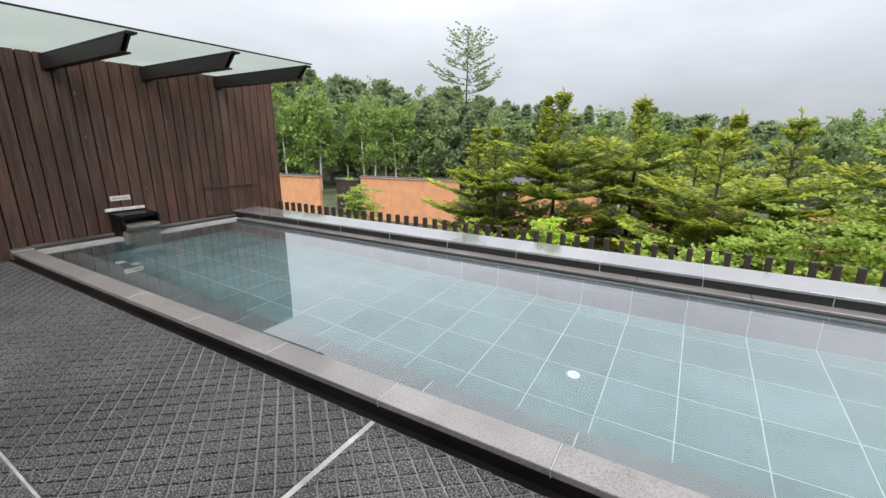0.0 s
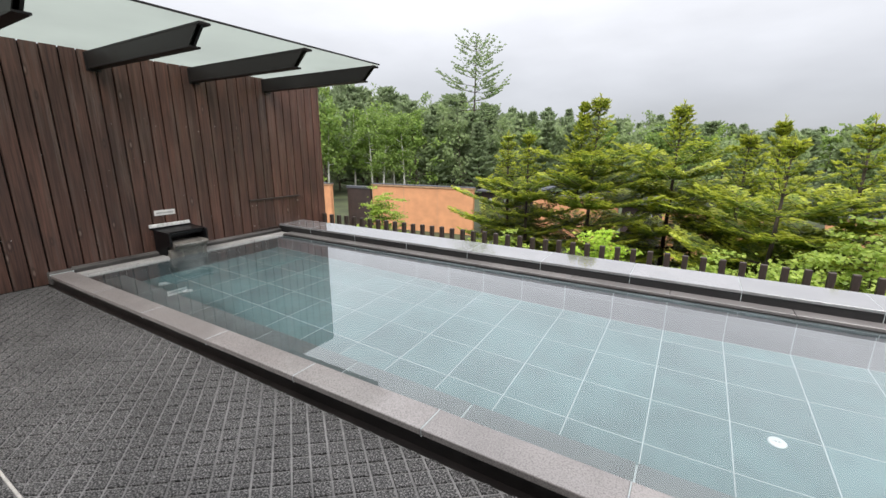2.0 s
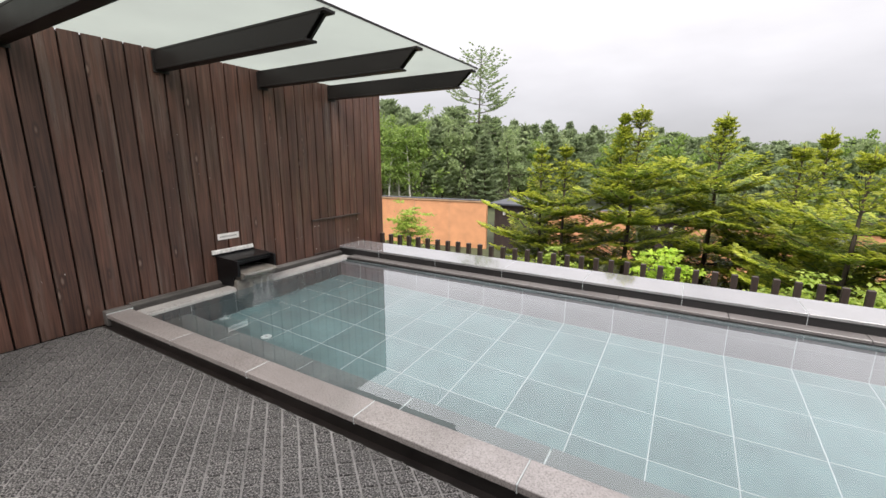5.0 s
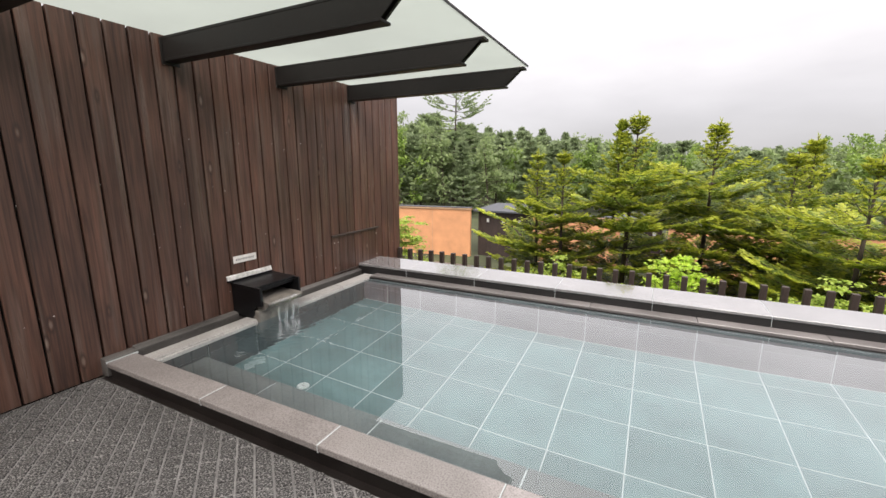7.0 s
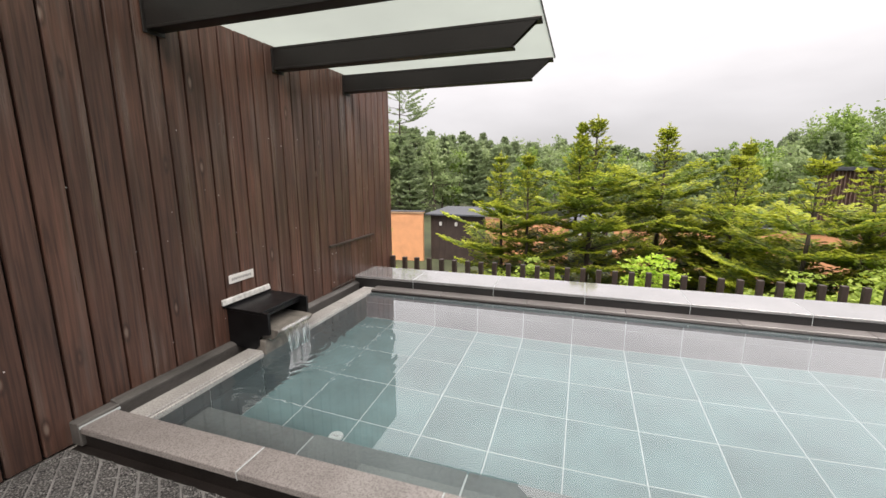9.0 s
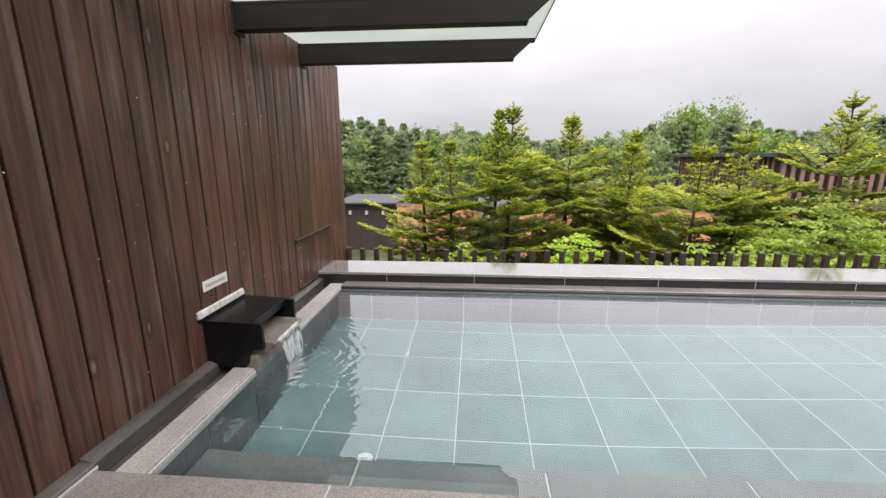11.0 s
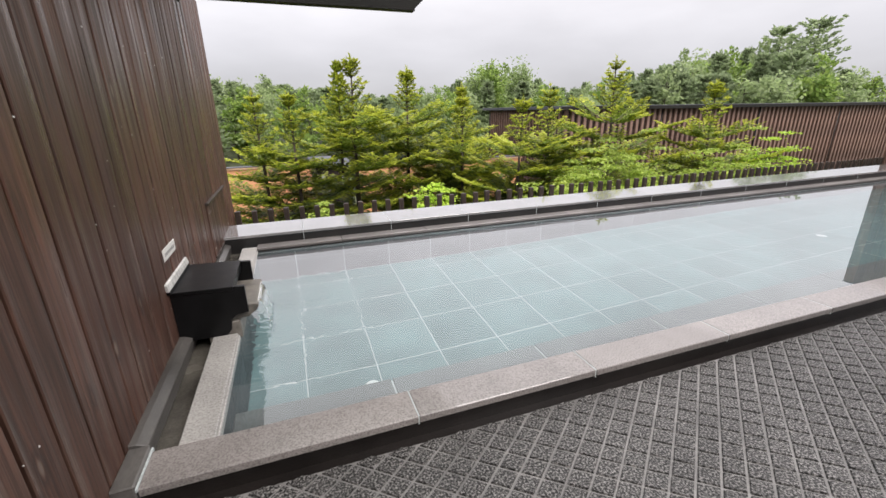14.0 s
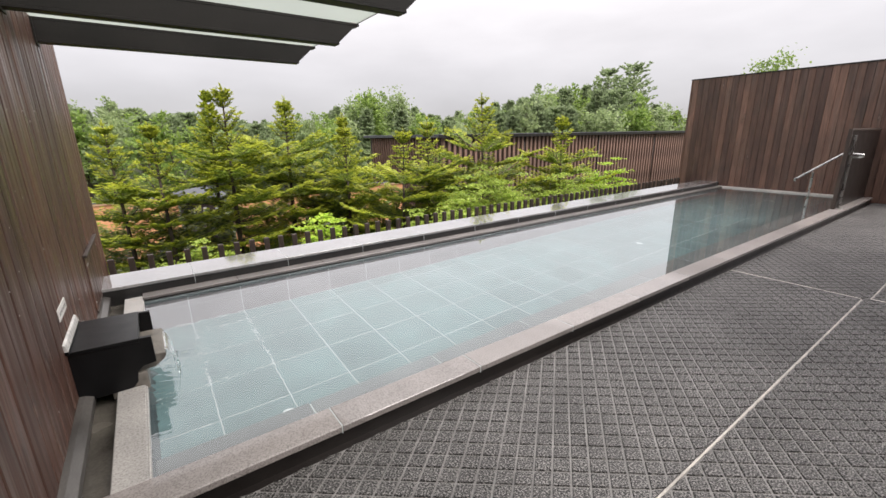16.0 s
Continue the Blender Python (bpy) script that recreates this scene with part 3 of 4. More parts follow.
far_ledge = part("far_ledge", bm_box(SLAB_X1, POOL_X1 + 0.1, STRIP_Y0 + 0.006, STRIP_Y1 + 0.01, 0.04, 0.095), WETSLAB)
tagged(far_ledge, "wet grey stone ledge at the water's far side", "ledge", kind="structure")
for k in range(-1, 13):
    a, b = max(SLAB_X1, -6.29 + k), min(POOL_X1, -5.29 + k)
    part("ledge_stone", bm_box(a + 0.002, b - 0.002, STRIP_Y0, STRIP_Y1 - 0.001, 0.0952, COPE_Z - 0.004, 0.004), WETSLAB, far_ledge)
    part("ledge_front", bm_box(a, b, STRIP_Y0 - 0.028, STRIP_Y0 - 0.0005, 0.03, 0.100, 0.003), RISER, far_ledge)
east_ledge = part("east_ledge", bm_box(POOL_X1, RIGHT_X - 0.004, COPE_Y1, STRIP_Y1, 0.0765, COPE_Z - 0.006, 0.004), SLAB)
tagged(east_ledge, "pale stone ledge below the screen wall", "ledge", kind="structure")
parapet = part("parapet", bm_box(WALL_X, RIGHT_X + 0.12, FAR_Y0 + 0.02, FAR_Y1 - 0.02, -0.6, FAR_Z - 0.032), RISER)
tagged(parapet, "low parapet of polished black granite, wet and mirror-like", "parapet", kind="structure")
for k in range(-1, 14):
    a, b = max(WALL_X, -6.69 + k), min(RIGHT_X + 0.12, -5.69 + k)
    if b > a:
        part("coping_slab", bm_box(a + 0.002, b - 0.002, FAR_Y0 - 0.006, FAR_Y1, FAR_Z - 0.03, FAR_Z, 0.003), COPESTONE, parapet)
        part("facing_slab", bm_box(a + 0.002, b - 0.002, FAR_Y0, FAR_Y0 + 0.018, 0.0, FAR_Z - 0.034, 0.002), BLACKSTONE, parapet)
        part("joint", bm_box(b - 0.002, b + 0.002, FAR_Y0 - 0.002, FAR_Y1 - 0.004, 0.06, FAR_Z - 0.001), GROUT, parapet)
trough = part("wall_gutter", bm_box(WALL_X, SLAB_X0, COPE_Y1, FAR_Y0, -0.12, 0.035), TROUGH)
tagged(trough, "shallow wet gutter between ledge and boarded wall", "gutter", kind="structure")
part("gutter_sill", bm_prism(((WALL_X, 0.155), (WALL_X + 0.03, 0.153), (WALL_X + 0.07, 0.135), (WALL_X + 0.07, 0.118), (WALL_X + 0.055, 0.036), (WALL_X, 0.036)), "y", COPE_Y1 + 0.021, FAR_Y0 - 0.006, 0.002), SILL, trough, "grey wet metal sill")

# ---- frosted glass canopy on dark steel beams ----
canopy = thing("glass_canopy", "frosted glass canopy carried by dark steel brackets", "canopy", (WALL_X, 4.3, ROOF_Z))
TIP = -5.13
beam_pts = ((WALL_X, 2.635), (TIP, 2.635), (TIP + 0.0, 2.62), (TIP - 0.03, 2.618), (TIP - 0.19, 2.45), (WALL_X, 2.445))
inv = canopy.matrix_basis.inverted()
for k, y in enumerate((5.44, 4.27, 3.10, 1.93, 0.76, -0.41, -1.58)):
    b = part("bracket", bm_prism(((WALL_X, 2.612), (TIP - 0.035, 2.612), (TIP - 0.205, 2.462), (WALL_X, 2.462)), "y", y - 0.012, y + 0.012), STEEL_DARK, canopy, m=Matrix.Translation((-WALL_X, -4.3, -ROOF_Z)))
    part("top_flange", bm_box(WALL_X, TIP, y - 0.055, y + 0.055, 2.6125, 2.635, 0.003), STEEL_DARK, b)
    part("bottom_flange", bm_box(WALL_X, TIP - 0.2, y - 0.055, y + 0.055, 2.443, 2.4615, 0.003), STEEL_DARK, b)
    part("side_plate", bm_prism(((WALL_X, 2.612), (TIP - 0.036, 2.612), (TIP - 0.204, 2.462), (WALL_X, 2.462)), "y", y - 0.053, y - 0.046), STEEL_DARK, b)
    part("wall_plate", bm_box(WALL_X + 0.004, WALL_X + 0.016, y - 0.075, y + 0.075, 2.42, 2.625, 0.002), STEEL_DARK, b)
    for s in (-0.02, 0.02):
        part("seal_pad", bm_box(TIP - 0.07, TIP - 0.02, y + s - 0.012, y + s + 0.012, 2.6352, 2.648), ALU, b)
for a, b in ((4.28, 5.50), (3.11, 4.272), (1.94, 3.102), (0.77, 1.932), (-0.40, 0.762), (-1.57, -0.408), (-2.6, -1.578)):
    g = part("glass_pane", bm_box(WALL_X - 0.02, TIP + 0.01, a, b, ROOF_Z - 0.010, ROOF_Z + 0.004), FROST, canopy, "frosted greenish glass pane", m=Matrix.Translation((-WALL_X, -4.3, -ROOF_Z)))
    g.visible_shadow = False
part("edge_trim", bm_box(TIP + 0.011, TIP + 0.017, -2.6, 5.50, ROOF_Z - 0.012, ROOF_Z + 0.006), STEEL_DARK, canopy, m=Matrix.Translation((-WALL_X, -4.3, -ROOF_Z)))


# ---- hot-water spout, hatch and plate on the boarded wall ----
spout = thing("water_spout", "black steel spout box with water pouring over a stone lip", "spout", (WALL_X, 3.7, 0.1))
SP = Matrix.Translation((-WALL_X, -3.7, -0.1))
Y0, Y1 = 3.44, 3.955
side = ((WALL_X, 0.115), (-7.235, 0.115), (-7.205, 0.15), (-7.195, 0.215), (-7.165, 0.245), (-7.09, 0.255), (-7.09, 0.434), (-7.154, 0.439), (-7.154, 0.413), (WALL_X, 0.43))
part("side_panel", bm_prism(side, "y", Y0, Y0 + 0.028, 0.002), BLACKBOX, spout, m=SP)
part("side_panel", bm_prism(side, "y", Y1 - 0.028, Y1, 0.002), BLACKBOX, spout, m=SP)
part("lid", bm_prism(((WALL_X, 0.431), (-7.155, 0.415), (-7.155, 0.441), (WALL_X, 0.452)), "y", Y0 - 0.004, Y1 + 0.004, 0.002), BLACKBOX, spout, "black sheet-steel lid, slightly worn", m=SP)
part("front_rail", bm_box(-7.18, -7.157, Y0 + 0.028, Y1 - 0.028, 0.385, 0.4125, 0.002), BLACKBOX, spout, m=SP)
part("back_panel", bm_box(-7.40, -7.39, Y0 + 0.028, Y1 - 0.028, 0.12, 0.42), BLACKBOX, spout, m=SP)
lip = ((-7.38, 0.20), (-7.10, 0.20), (-7.045, 0.245), (-7.03, 0.272), (-7.04, 0.287), (-7.09, 0.292), (-7.38, 0.30))
part("lip", bm_prism(lip, "y", Y0 + 0.04, Y1 - 0.03, 0.004), SPOUTSTONE, spout, "stone lip crusted with limescale", m=SP)
part("plinth", bm_box(-7.345, -7.15, Y0 + 0.015, Y1 - 0.01, 0.06, 0.198, 0.006), SPOUTSTONE, spout, "limescale-stained stone plinth", m=SP)
part("flashing", bm_prism(((WALL_X + 0.001, 0.474), (WALL_X + 0.022, 0.474), (WALL_X + 0.014, 0.515), (WALL_X + 0.001, 0.522)), "y", Y0 - 0.045, Y1 - 0.02, 0.002), ALU, spout, "white-crusted sealant flashing", m=SP)
rng = random.Random(7)
bm = bmesh.new()
cols, rws = 26, 9
prof = [(-7.036, 0.291), (-7.022, 0.284), (-7.012, 0.265), (-7.004, 0.235), (-6.998, 0.20), (-6.994, 0.165), (-6.990, 0.13), (-6.988, 0.10), (-6.987, 0.082)]
grid = []
for k in range(cols + 1):
    f = k / cols
    row = []
    for r, (px, pz) in enumerate(prof):
        y = Y0 + 0.075 + f * 0.33 + (0.5 - f) * 0.10 * r / rws
        row.append(bm.verts.new((px + 0.006 * math.sin(f * 19 + r * 0.35) * r / rws + rng.uniform(-0.0015, 0.0015), y, pz)))
    grid.append(row)
for k in range(cols):
    for r in range(rws - 1):
        if rng.random() > 0.03 * max(0, r - 3) or k in (0, cols - 1):
            bm.faces.new((grid[k][r], grid[k + 1][r], grid[k + 1][r + 1], grid[k][r + 1])).smooth = True
FALL, nd_, lk_, b_ = nodes_of("falling_water")
b_.inputs["Base Color"].default_value = (0.93, 0.97, 0.97, 1)
set_in(b_, rough=0.06, ior=1.2, trans=1.0)
bump(nd_, lk_, b_, noise_tex(nd_, lk_, 26, 3, (1, 3, 0.35)), 0.8, 0.01)
sheet = part("water_sheet", bm, FALL, spout, "thin sheet of falling water", m=SP)
sheet.visible_shadow = False
for y in (3.53, 3.60, 3.69, 3.78, 3.86):
    part("drop", bm_tube([(-6.985 + rng.uniform(-0.01, 0.01), y, 0.088), (-6.98, y + 0.01, 0.10)], 0.008, 6), FALL, spout, m=SP)

hatch = thing("access_hatch", "small board-clad access hatch with a brown top rail", "hatch", (WALL_X, 4.94, 0.2))
HM = Matrix.Translation((-WALL_X, -4.94, -0.2))
part("top_rail", bm_box(WALL_X + 0.004, WALL_X + 0.034, 4.915, 5.955, 0.680, 0.703, 0.003), FENCEWOOD, hatch, "brown wooden top rail", m=HM)
part("bottom_rail", bm_box(WALL_X + 0.004, WALL_X + 0.020, 4.93, 5.95, 0.175, 0.192, 0.003), FENCEWOOD, hatch, m=HM)
for a, b in ((4.936, 5.058), (5.064, 5.221), (5.227, 5.385), (5.391, 5.548), (5.554, 5.712), (5.718, 5.876), (5.882, 5.945)):
    part("board", bm_box(WALL_X + 0.002, WALL_X + 0.013, a, b, 0.194, 0.679, 0.002), BOARD, hatch, m=HM)
for y, z in ((4.97, 0.60), (5.045, 0.60), (5.90, 0.60), (5.90, 0.28), (4.97, 0.26)):
    part("screw", bm_tube([(WALL_X + 0.012, y, z), (WALL_X + 0.0165, y, z)], 0.007, 8), ALU, hatch, "pale screw head", m=HM)

plate = thing("label_plate", "small white plate with a line of grey writing on the boards", "sign", (WALL_X, 3.62, 0.65))
PM = Matrix.Translation((-WALL_X, -3.62, -0.65))
part("plate", bm_box(WALL_X + 0.004, WALL_X + 0.009, 3.487, 3.757, 0.632, 0.704, 0.001), LABEL, plate, m=PM)
for k in range(11):
    a = 3.515 + k * 0.0195
    part("mark", bm_box(WALL_X + 0.009, WALL_X + 0.0094, a, a + 0.014, 0.655 + 0.003 * (k % 2), 0.676), INK, plate, m=PM)
part("upstand", bm_box(WALL_X + 0.001, WALL_X + 0.02, Y0 - 0.04, Y1 - 0.02, 0.4525, 0.4735), BLACKBOX, spout, m=SP)
rng = random.Random(3)
for k in range(34):
    y, z = rng.uniform(1.7, 6.4), rng.choice((0.45, 0.95, 1.35, 1.8)) + rng.uniform(-0.12, 0.12)
    r = rng.uniform(0.002, 0.004)
    part("nail", bm_tube([(WALL_X + 0.0015, y, z), (WALL_X + 0.0045, y, z)], r, 6), ALU, left_wall)

# ---- pool drains ----
for x, y in ((-0.547, 3.835), (-6.37, 3.22), (5.3, 3.82)):
    d = thing("pool_drain", "round white plastic drain cover on the pool floor", "drain", (x, y, POOL_Z), "pool drains")
    part("cover", bm_tube([(0, 0, 0.0), (0, 0, 0.008), (0, 0, 0.012)], 0.055, 24, taper=0.8), DRAIN, d)
    part("slot", bm_box(-0.018, -0.004, -0.004, 0.004, 0.0121, 0.0135), INK, d, "dark slot")
    part("slot", bm_box(0.004, 0.018, -0.004, 0.004, 0.0121, 0.0135), INK, d, "dark slot")

# ---- steps' handrail and dark partition ----
rail = thing("handrail", "brushed stainless steel handrail leading down into the pool", "handrail", (4.1, 2.5, 0.12))
RM = Matrix.Translation((-4.1, -2.5, -0.12))
part("grab_bar", bm_tube([(4.1, 3.16, 0.60), (4.1, 3.165, 0.645), (4.1, 3.12, 0.672), (4.1, 2.52, 1.165), (4.1, 2.47, 1.178), (4.1, 2.27, 1.172), (4.1, 2.225, 1.165), (4.1, 2.22, 1.13), (4.1, 2.26, 1.115), (4.1, 2.36, 1.115)], 0.019, 12), STAINLESS, rail, m=RM)
part("post", bm_box(4.08, 4.12, 2.37, 2.41, 0.12, 1.515, 0.006), STAINLESS, rail, "square stainless post", m=RM)
part("post", bm_box(4.085, 4.115, 2.875, 2.915, -0.235, 0.80, 0.005), STAINLESS, rail, "square stainless post", m=RM)
part("base_plate", bm_box(4.04, 4.16, 2.33, 2.45, 0.1205, 0.128, 0.002), STAINLESS, rail, m=RM)
screen = thing("partition", "dark brown upright partition panel on the kerb", "partition", (5.2, 2.44, 0.12))
XM = Matrix.Translation((-5.2, -2.44, -0.12))
part("panel", bm_box(3.93, RIGHT_X - 0.03, 2.425, 2.455, 0.122, 1.60, 0.003), RISER, screen, m=XM)
part("top_rail", bm_box(3.90, RIGHT_X - 0.03, 2.41, 2.47, 1.602, 1.64, 0.004), FENCEWOOD, screen, "brown wooden top rail", m=XM)
part("end_post", bm_box(3.90, 3.928, 2.41, 2.47, 0.122, 1.601, 0.004), FENCEWOOD, screen, m=XM)

# ---- post fence beyond the parapet ----
fence = thing("picket_fence", "row of short brown square wooden posts behind the parapet", "fence", (-7.45, 6.50, -0.49))
post_mesh = mesh_of("fence_post", bm_box(-0.032, 0.032, -0.03, 0.03, 0.0, 0.765, 0.003), FENCEWOOD)
for k in range(71):
    part("post", post_mesh, None, fence, m=Matrix.Translation((k * 0.1955, random.uniform(-0.004, 0.004), random.uniform(-0.006, 0.004))))
part("ground_rail", bm_box(-0.1, 13.6, 0.031, 0.06, 0.05, 0.12), FENCEWOOD, fence)
part("flashing", bm_box(0.0, 13.8, -0.50, -0.44, 0.02, 0.69), STEEL_DARK, fence, "dark metal upstand")


# ---- ground and buildings beyond the fence ----
def ground_z(d):
    s = min(1.0, max(0.0, (d - 45) / 100))
    return GROUND_Z + 5.5 * s * s * (3 - 2 * s)


radii = [7, 10, 15, 22, 32, 45, 60, 75, 90, 105, 120, 140, 170, 300, 900, 3000]
seg = 48
gv = [(-4 + r * math.sin(6.28318 * k / seg), r * math.cos(6.28318 * k / seg), ground_z(r)) for r in radii for k in range(seg)]
gq = [(i * seg + k, i * seg + (k + 1) % seg, (i + 1) * seg + (k + 1) % seg, (i + 1) * seg + k) for i in range(len(radii) - 1) for k in range(seg)]
gq.append((0, seg // 4, seg // 2, 3 * seg // 4))
ground = new("ground", big_mesh("ground", np.array(gv), np.array(gq), [GROUND], None, True))
tagged(ground, "mossy forest ground sloping up to the woods", "ground", kind="structure")
road = part("road", bm_box(-45, 40, 20.5, 28.2, GROUND_Z - 0.05, GROUND_Z + 0.03), ASPHALT)
tagged(road, "wet grey asphalt drive behind the firs", "road", kind="structure")
podium = part("podium", bm_box(-7.7, RIGHT_X + 0.2, -2.7, FAR_Y1 + 0.2, GROUND_Z - 0.1, POOL_Z - 0.21), BROWNWALL)
tagged(podium, "dark base of the raised pool deck", "building base", kind="structure")


def garden_wall(a, b, top, seams, mat, label, cap=CAP, depth=0.35):
    """A freestanding rendered wall between two points of the plan, with seams and a capping."""
    a, b = Vector((*a, 0)), Vector((*b, 0))
    n, ang = (b - a).length, math.atan2(b.y - a.y, b.x - a.x)
    w = thing("garden_wall", label, "garden wall", (a.x, a.y, GROUND_Z), "garden walls")
    w.rotation_euler = (0, 0, ang)
    part("wall_body", bm_box(0, n, 0, depth, -0.1, top - GROUND_Z, 0.01), mat, w)
    part("capping", bm_box(-0.06, n + 0.06, -0.08, depth + 0.08, top - GROUND_Z + 0.002, top - GROUND_Z + 0.14, 0.01), cap, w, "tan capping")
    part("cap_sheet", bm_box(-0.08, n + 0.08, -0.10, depth + 0.10, top - GROUND_Z + 0.142, top - GROUND_Z + 0.19, 0.005), ROOF, w, "dark metal cap sheet")
    for k in range(1, seams):
        part("seam", bm_box(n * k / seams - 0.012, n * k / seams + 0.012, -0.006, -0.001, 0, top - GROUND_Z - 0.02), CAP, w)
    return w


OW = "orange stucco garden wall with tan capping and upright seams"
garden_wall((-26.1, 29.7), (-16.5, 31.0), -1.80, 3, ORANGE, OW)
garden_wall((-36.0, 26.4), (-28.9, 27.3), -1.75, 3, ORANGE, OW)
garden_wall((-28.7, 29.2), (-26.2, 29.5), -2.1, 1, BROWNWALL, "dark brown boarded gate wall beside orange stucco", ROOF)
garden_wall((-11.6, 31.6), (-5.5, 31.9), -2.1, 2, ORANGE, OW)
garden_wall((-2.6, 30.2), (3.2, 30.0), -2.3, 2, ORANGE, OW)
garden_wall((5.0, 29.0), (9.5, 28.5), -2.0, 2, ORANGE, OW)


def shed(x0, x1, y, top, label):
    s = thing("low_building", label, "building", ((x0 + x1) / 2, y, GROUND_Z), "low buildings")
    w = (x1 - x0) / 2
    part("wall", bm_box(-w, w, 0, 5, -0.1, top - GROUND_Z - 0.35), BROWNWALL, s)
    part("roof", bm_prism(((-0.5, top - GROUND_Z - 0.34), (5.5, top - GROUND_Z - 0.24), (5.5, top - GROUND_Z - 0.12), (-0.5, top - GROUND_Z - 0.22)), "x", -w - 0.3, w + 0.3), ROOF, s, "low-pitched dark metal roof")
    for k in range(9):
        part("siding_strip", bm_box(-w + (k + 0.5) * 2 * w / 9 - 0.03, -w + (k + 0.5) * 2 * w / 9 + 0.03, -0.03, -0.001, 0, top - GROUND_Z - 0.4), BROWNWALL, s)
    for k in range(3):
        part("wall_lamp", bm_box(-w * 0.6 + k * w * 0.6 - 0.1, -w * 0.6 + k * w * 0.6 + 0.1, -0.14, -0.001, top - GROUND_Z - 1.2, top - GROUND_Z - 0.9, 0.02), ALU, s, "small pale wall lamp")
    return s


shed(-16.2, -11.9, 32.0, -1.62, "brown low building with a dark metal roof")
shed(-5.2, -2.9, 31.6, -1.85, "brown low building with a dark metal roof")


def batten_house(x0, x1, y, top):
    """A long low building clad with brown upright battens under a flat dark eave."""
    h = thing("batten_building", "long brown building clad in upright wooden battens", "building", (x0, y, GROUND_Z))
    hz, n = top - GROUND_Z, x1 - x0
    part("wall", bm_box(0, n, 0, 12, -0.1, hz), BROWNWALL, h)
    part("eave", bm_box(-0.5, n, -0.55, 12.5, hz + 0.002, hz + 0.24, 0.02), ROOF, h, "dark flat metal eave")
    part("fascia", bm_box(-0.5, n, -0.60, -0.551, hz - 0.04, hz + 0.20), STEEL_DARK, h)
    me = mesh_of("batten", bm_box(-0.12, 0.12, -0.20, -0.001, 0, hz - 0.02, 0.008), BATTEN)
    for k in range(int(n / 0.54)):
        part("batten", me, None, h, m=Matrix.Translation((0.2 + k * 0.54, 0, 0)))
    me2 = mesh_of("batten", bm_box(-0.13, -0.001, -0.07, 0.07, 0, hz - 0.02, 0.006), BATTEN)
    for k in range(26):
        part("batten", me2, None, h, m=Matrix.Translation((0, 0.3 + k * 0.44, 0)))
    for k in range(4):
        part("downpipe", bm_tube([(9 + k * 11, -0.2, 0), (9 + k * 11, -0.2, hz - 0.05)], 0.06, 8), STEEL_DARK, h)
    return h


batten_house(11.9, 64, 27.0, 1.42)


# ---- trees ----
def blades(base, along, side, length, width):
    """Pointed leaf-like quads: base points, directions, flat side directions, lengths and widths, as an array of corners."""
    L, W = length[:, None], width[:, None]
    mid = base + along * L * 0.45
    return np.stack((base, mid + side * W, base + along * L, mid - side * W), 1)


def unit(v):
    return v / np.maximum(1e-9, np.linalg.norm(v, axis=-1, keepdims=True))


def tube_quads(pts, r0, r1, sides=5):
    pts = np.asarray(pts, float)
    out, prev = [], None
    for i, p in enumerate(pts):
        d = unit(pts[min(i + 1, len(pts) - 1)] - pts[max(i - 1, 0)])
        u = unit(np.cross(d, (0.3, 0.9, 0.1)))
        v = np.cross(d, u)
        r = r0 + (r1 - r0) * i / (len(pts) - 1)
        ring = np.array([p + r * (u * math.cos(6.2832 * k / sides) + v * math.sin(6.2832 * k / sides)) for k in range(sides)])
        if prev is not None:
            out += [np.stack((prev[k], prev[(k + 1) % sides], ring[(k + 1) % sides], ring[k])) for k in range(sides)]
        prev = ring
    return np.array(out)


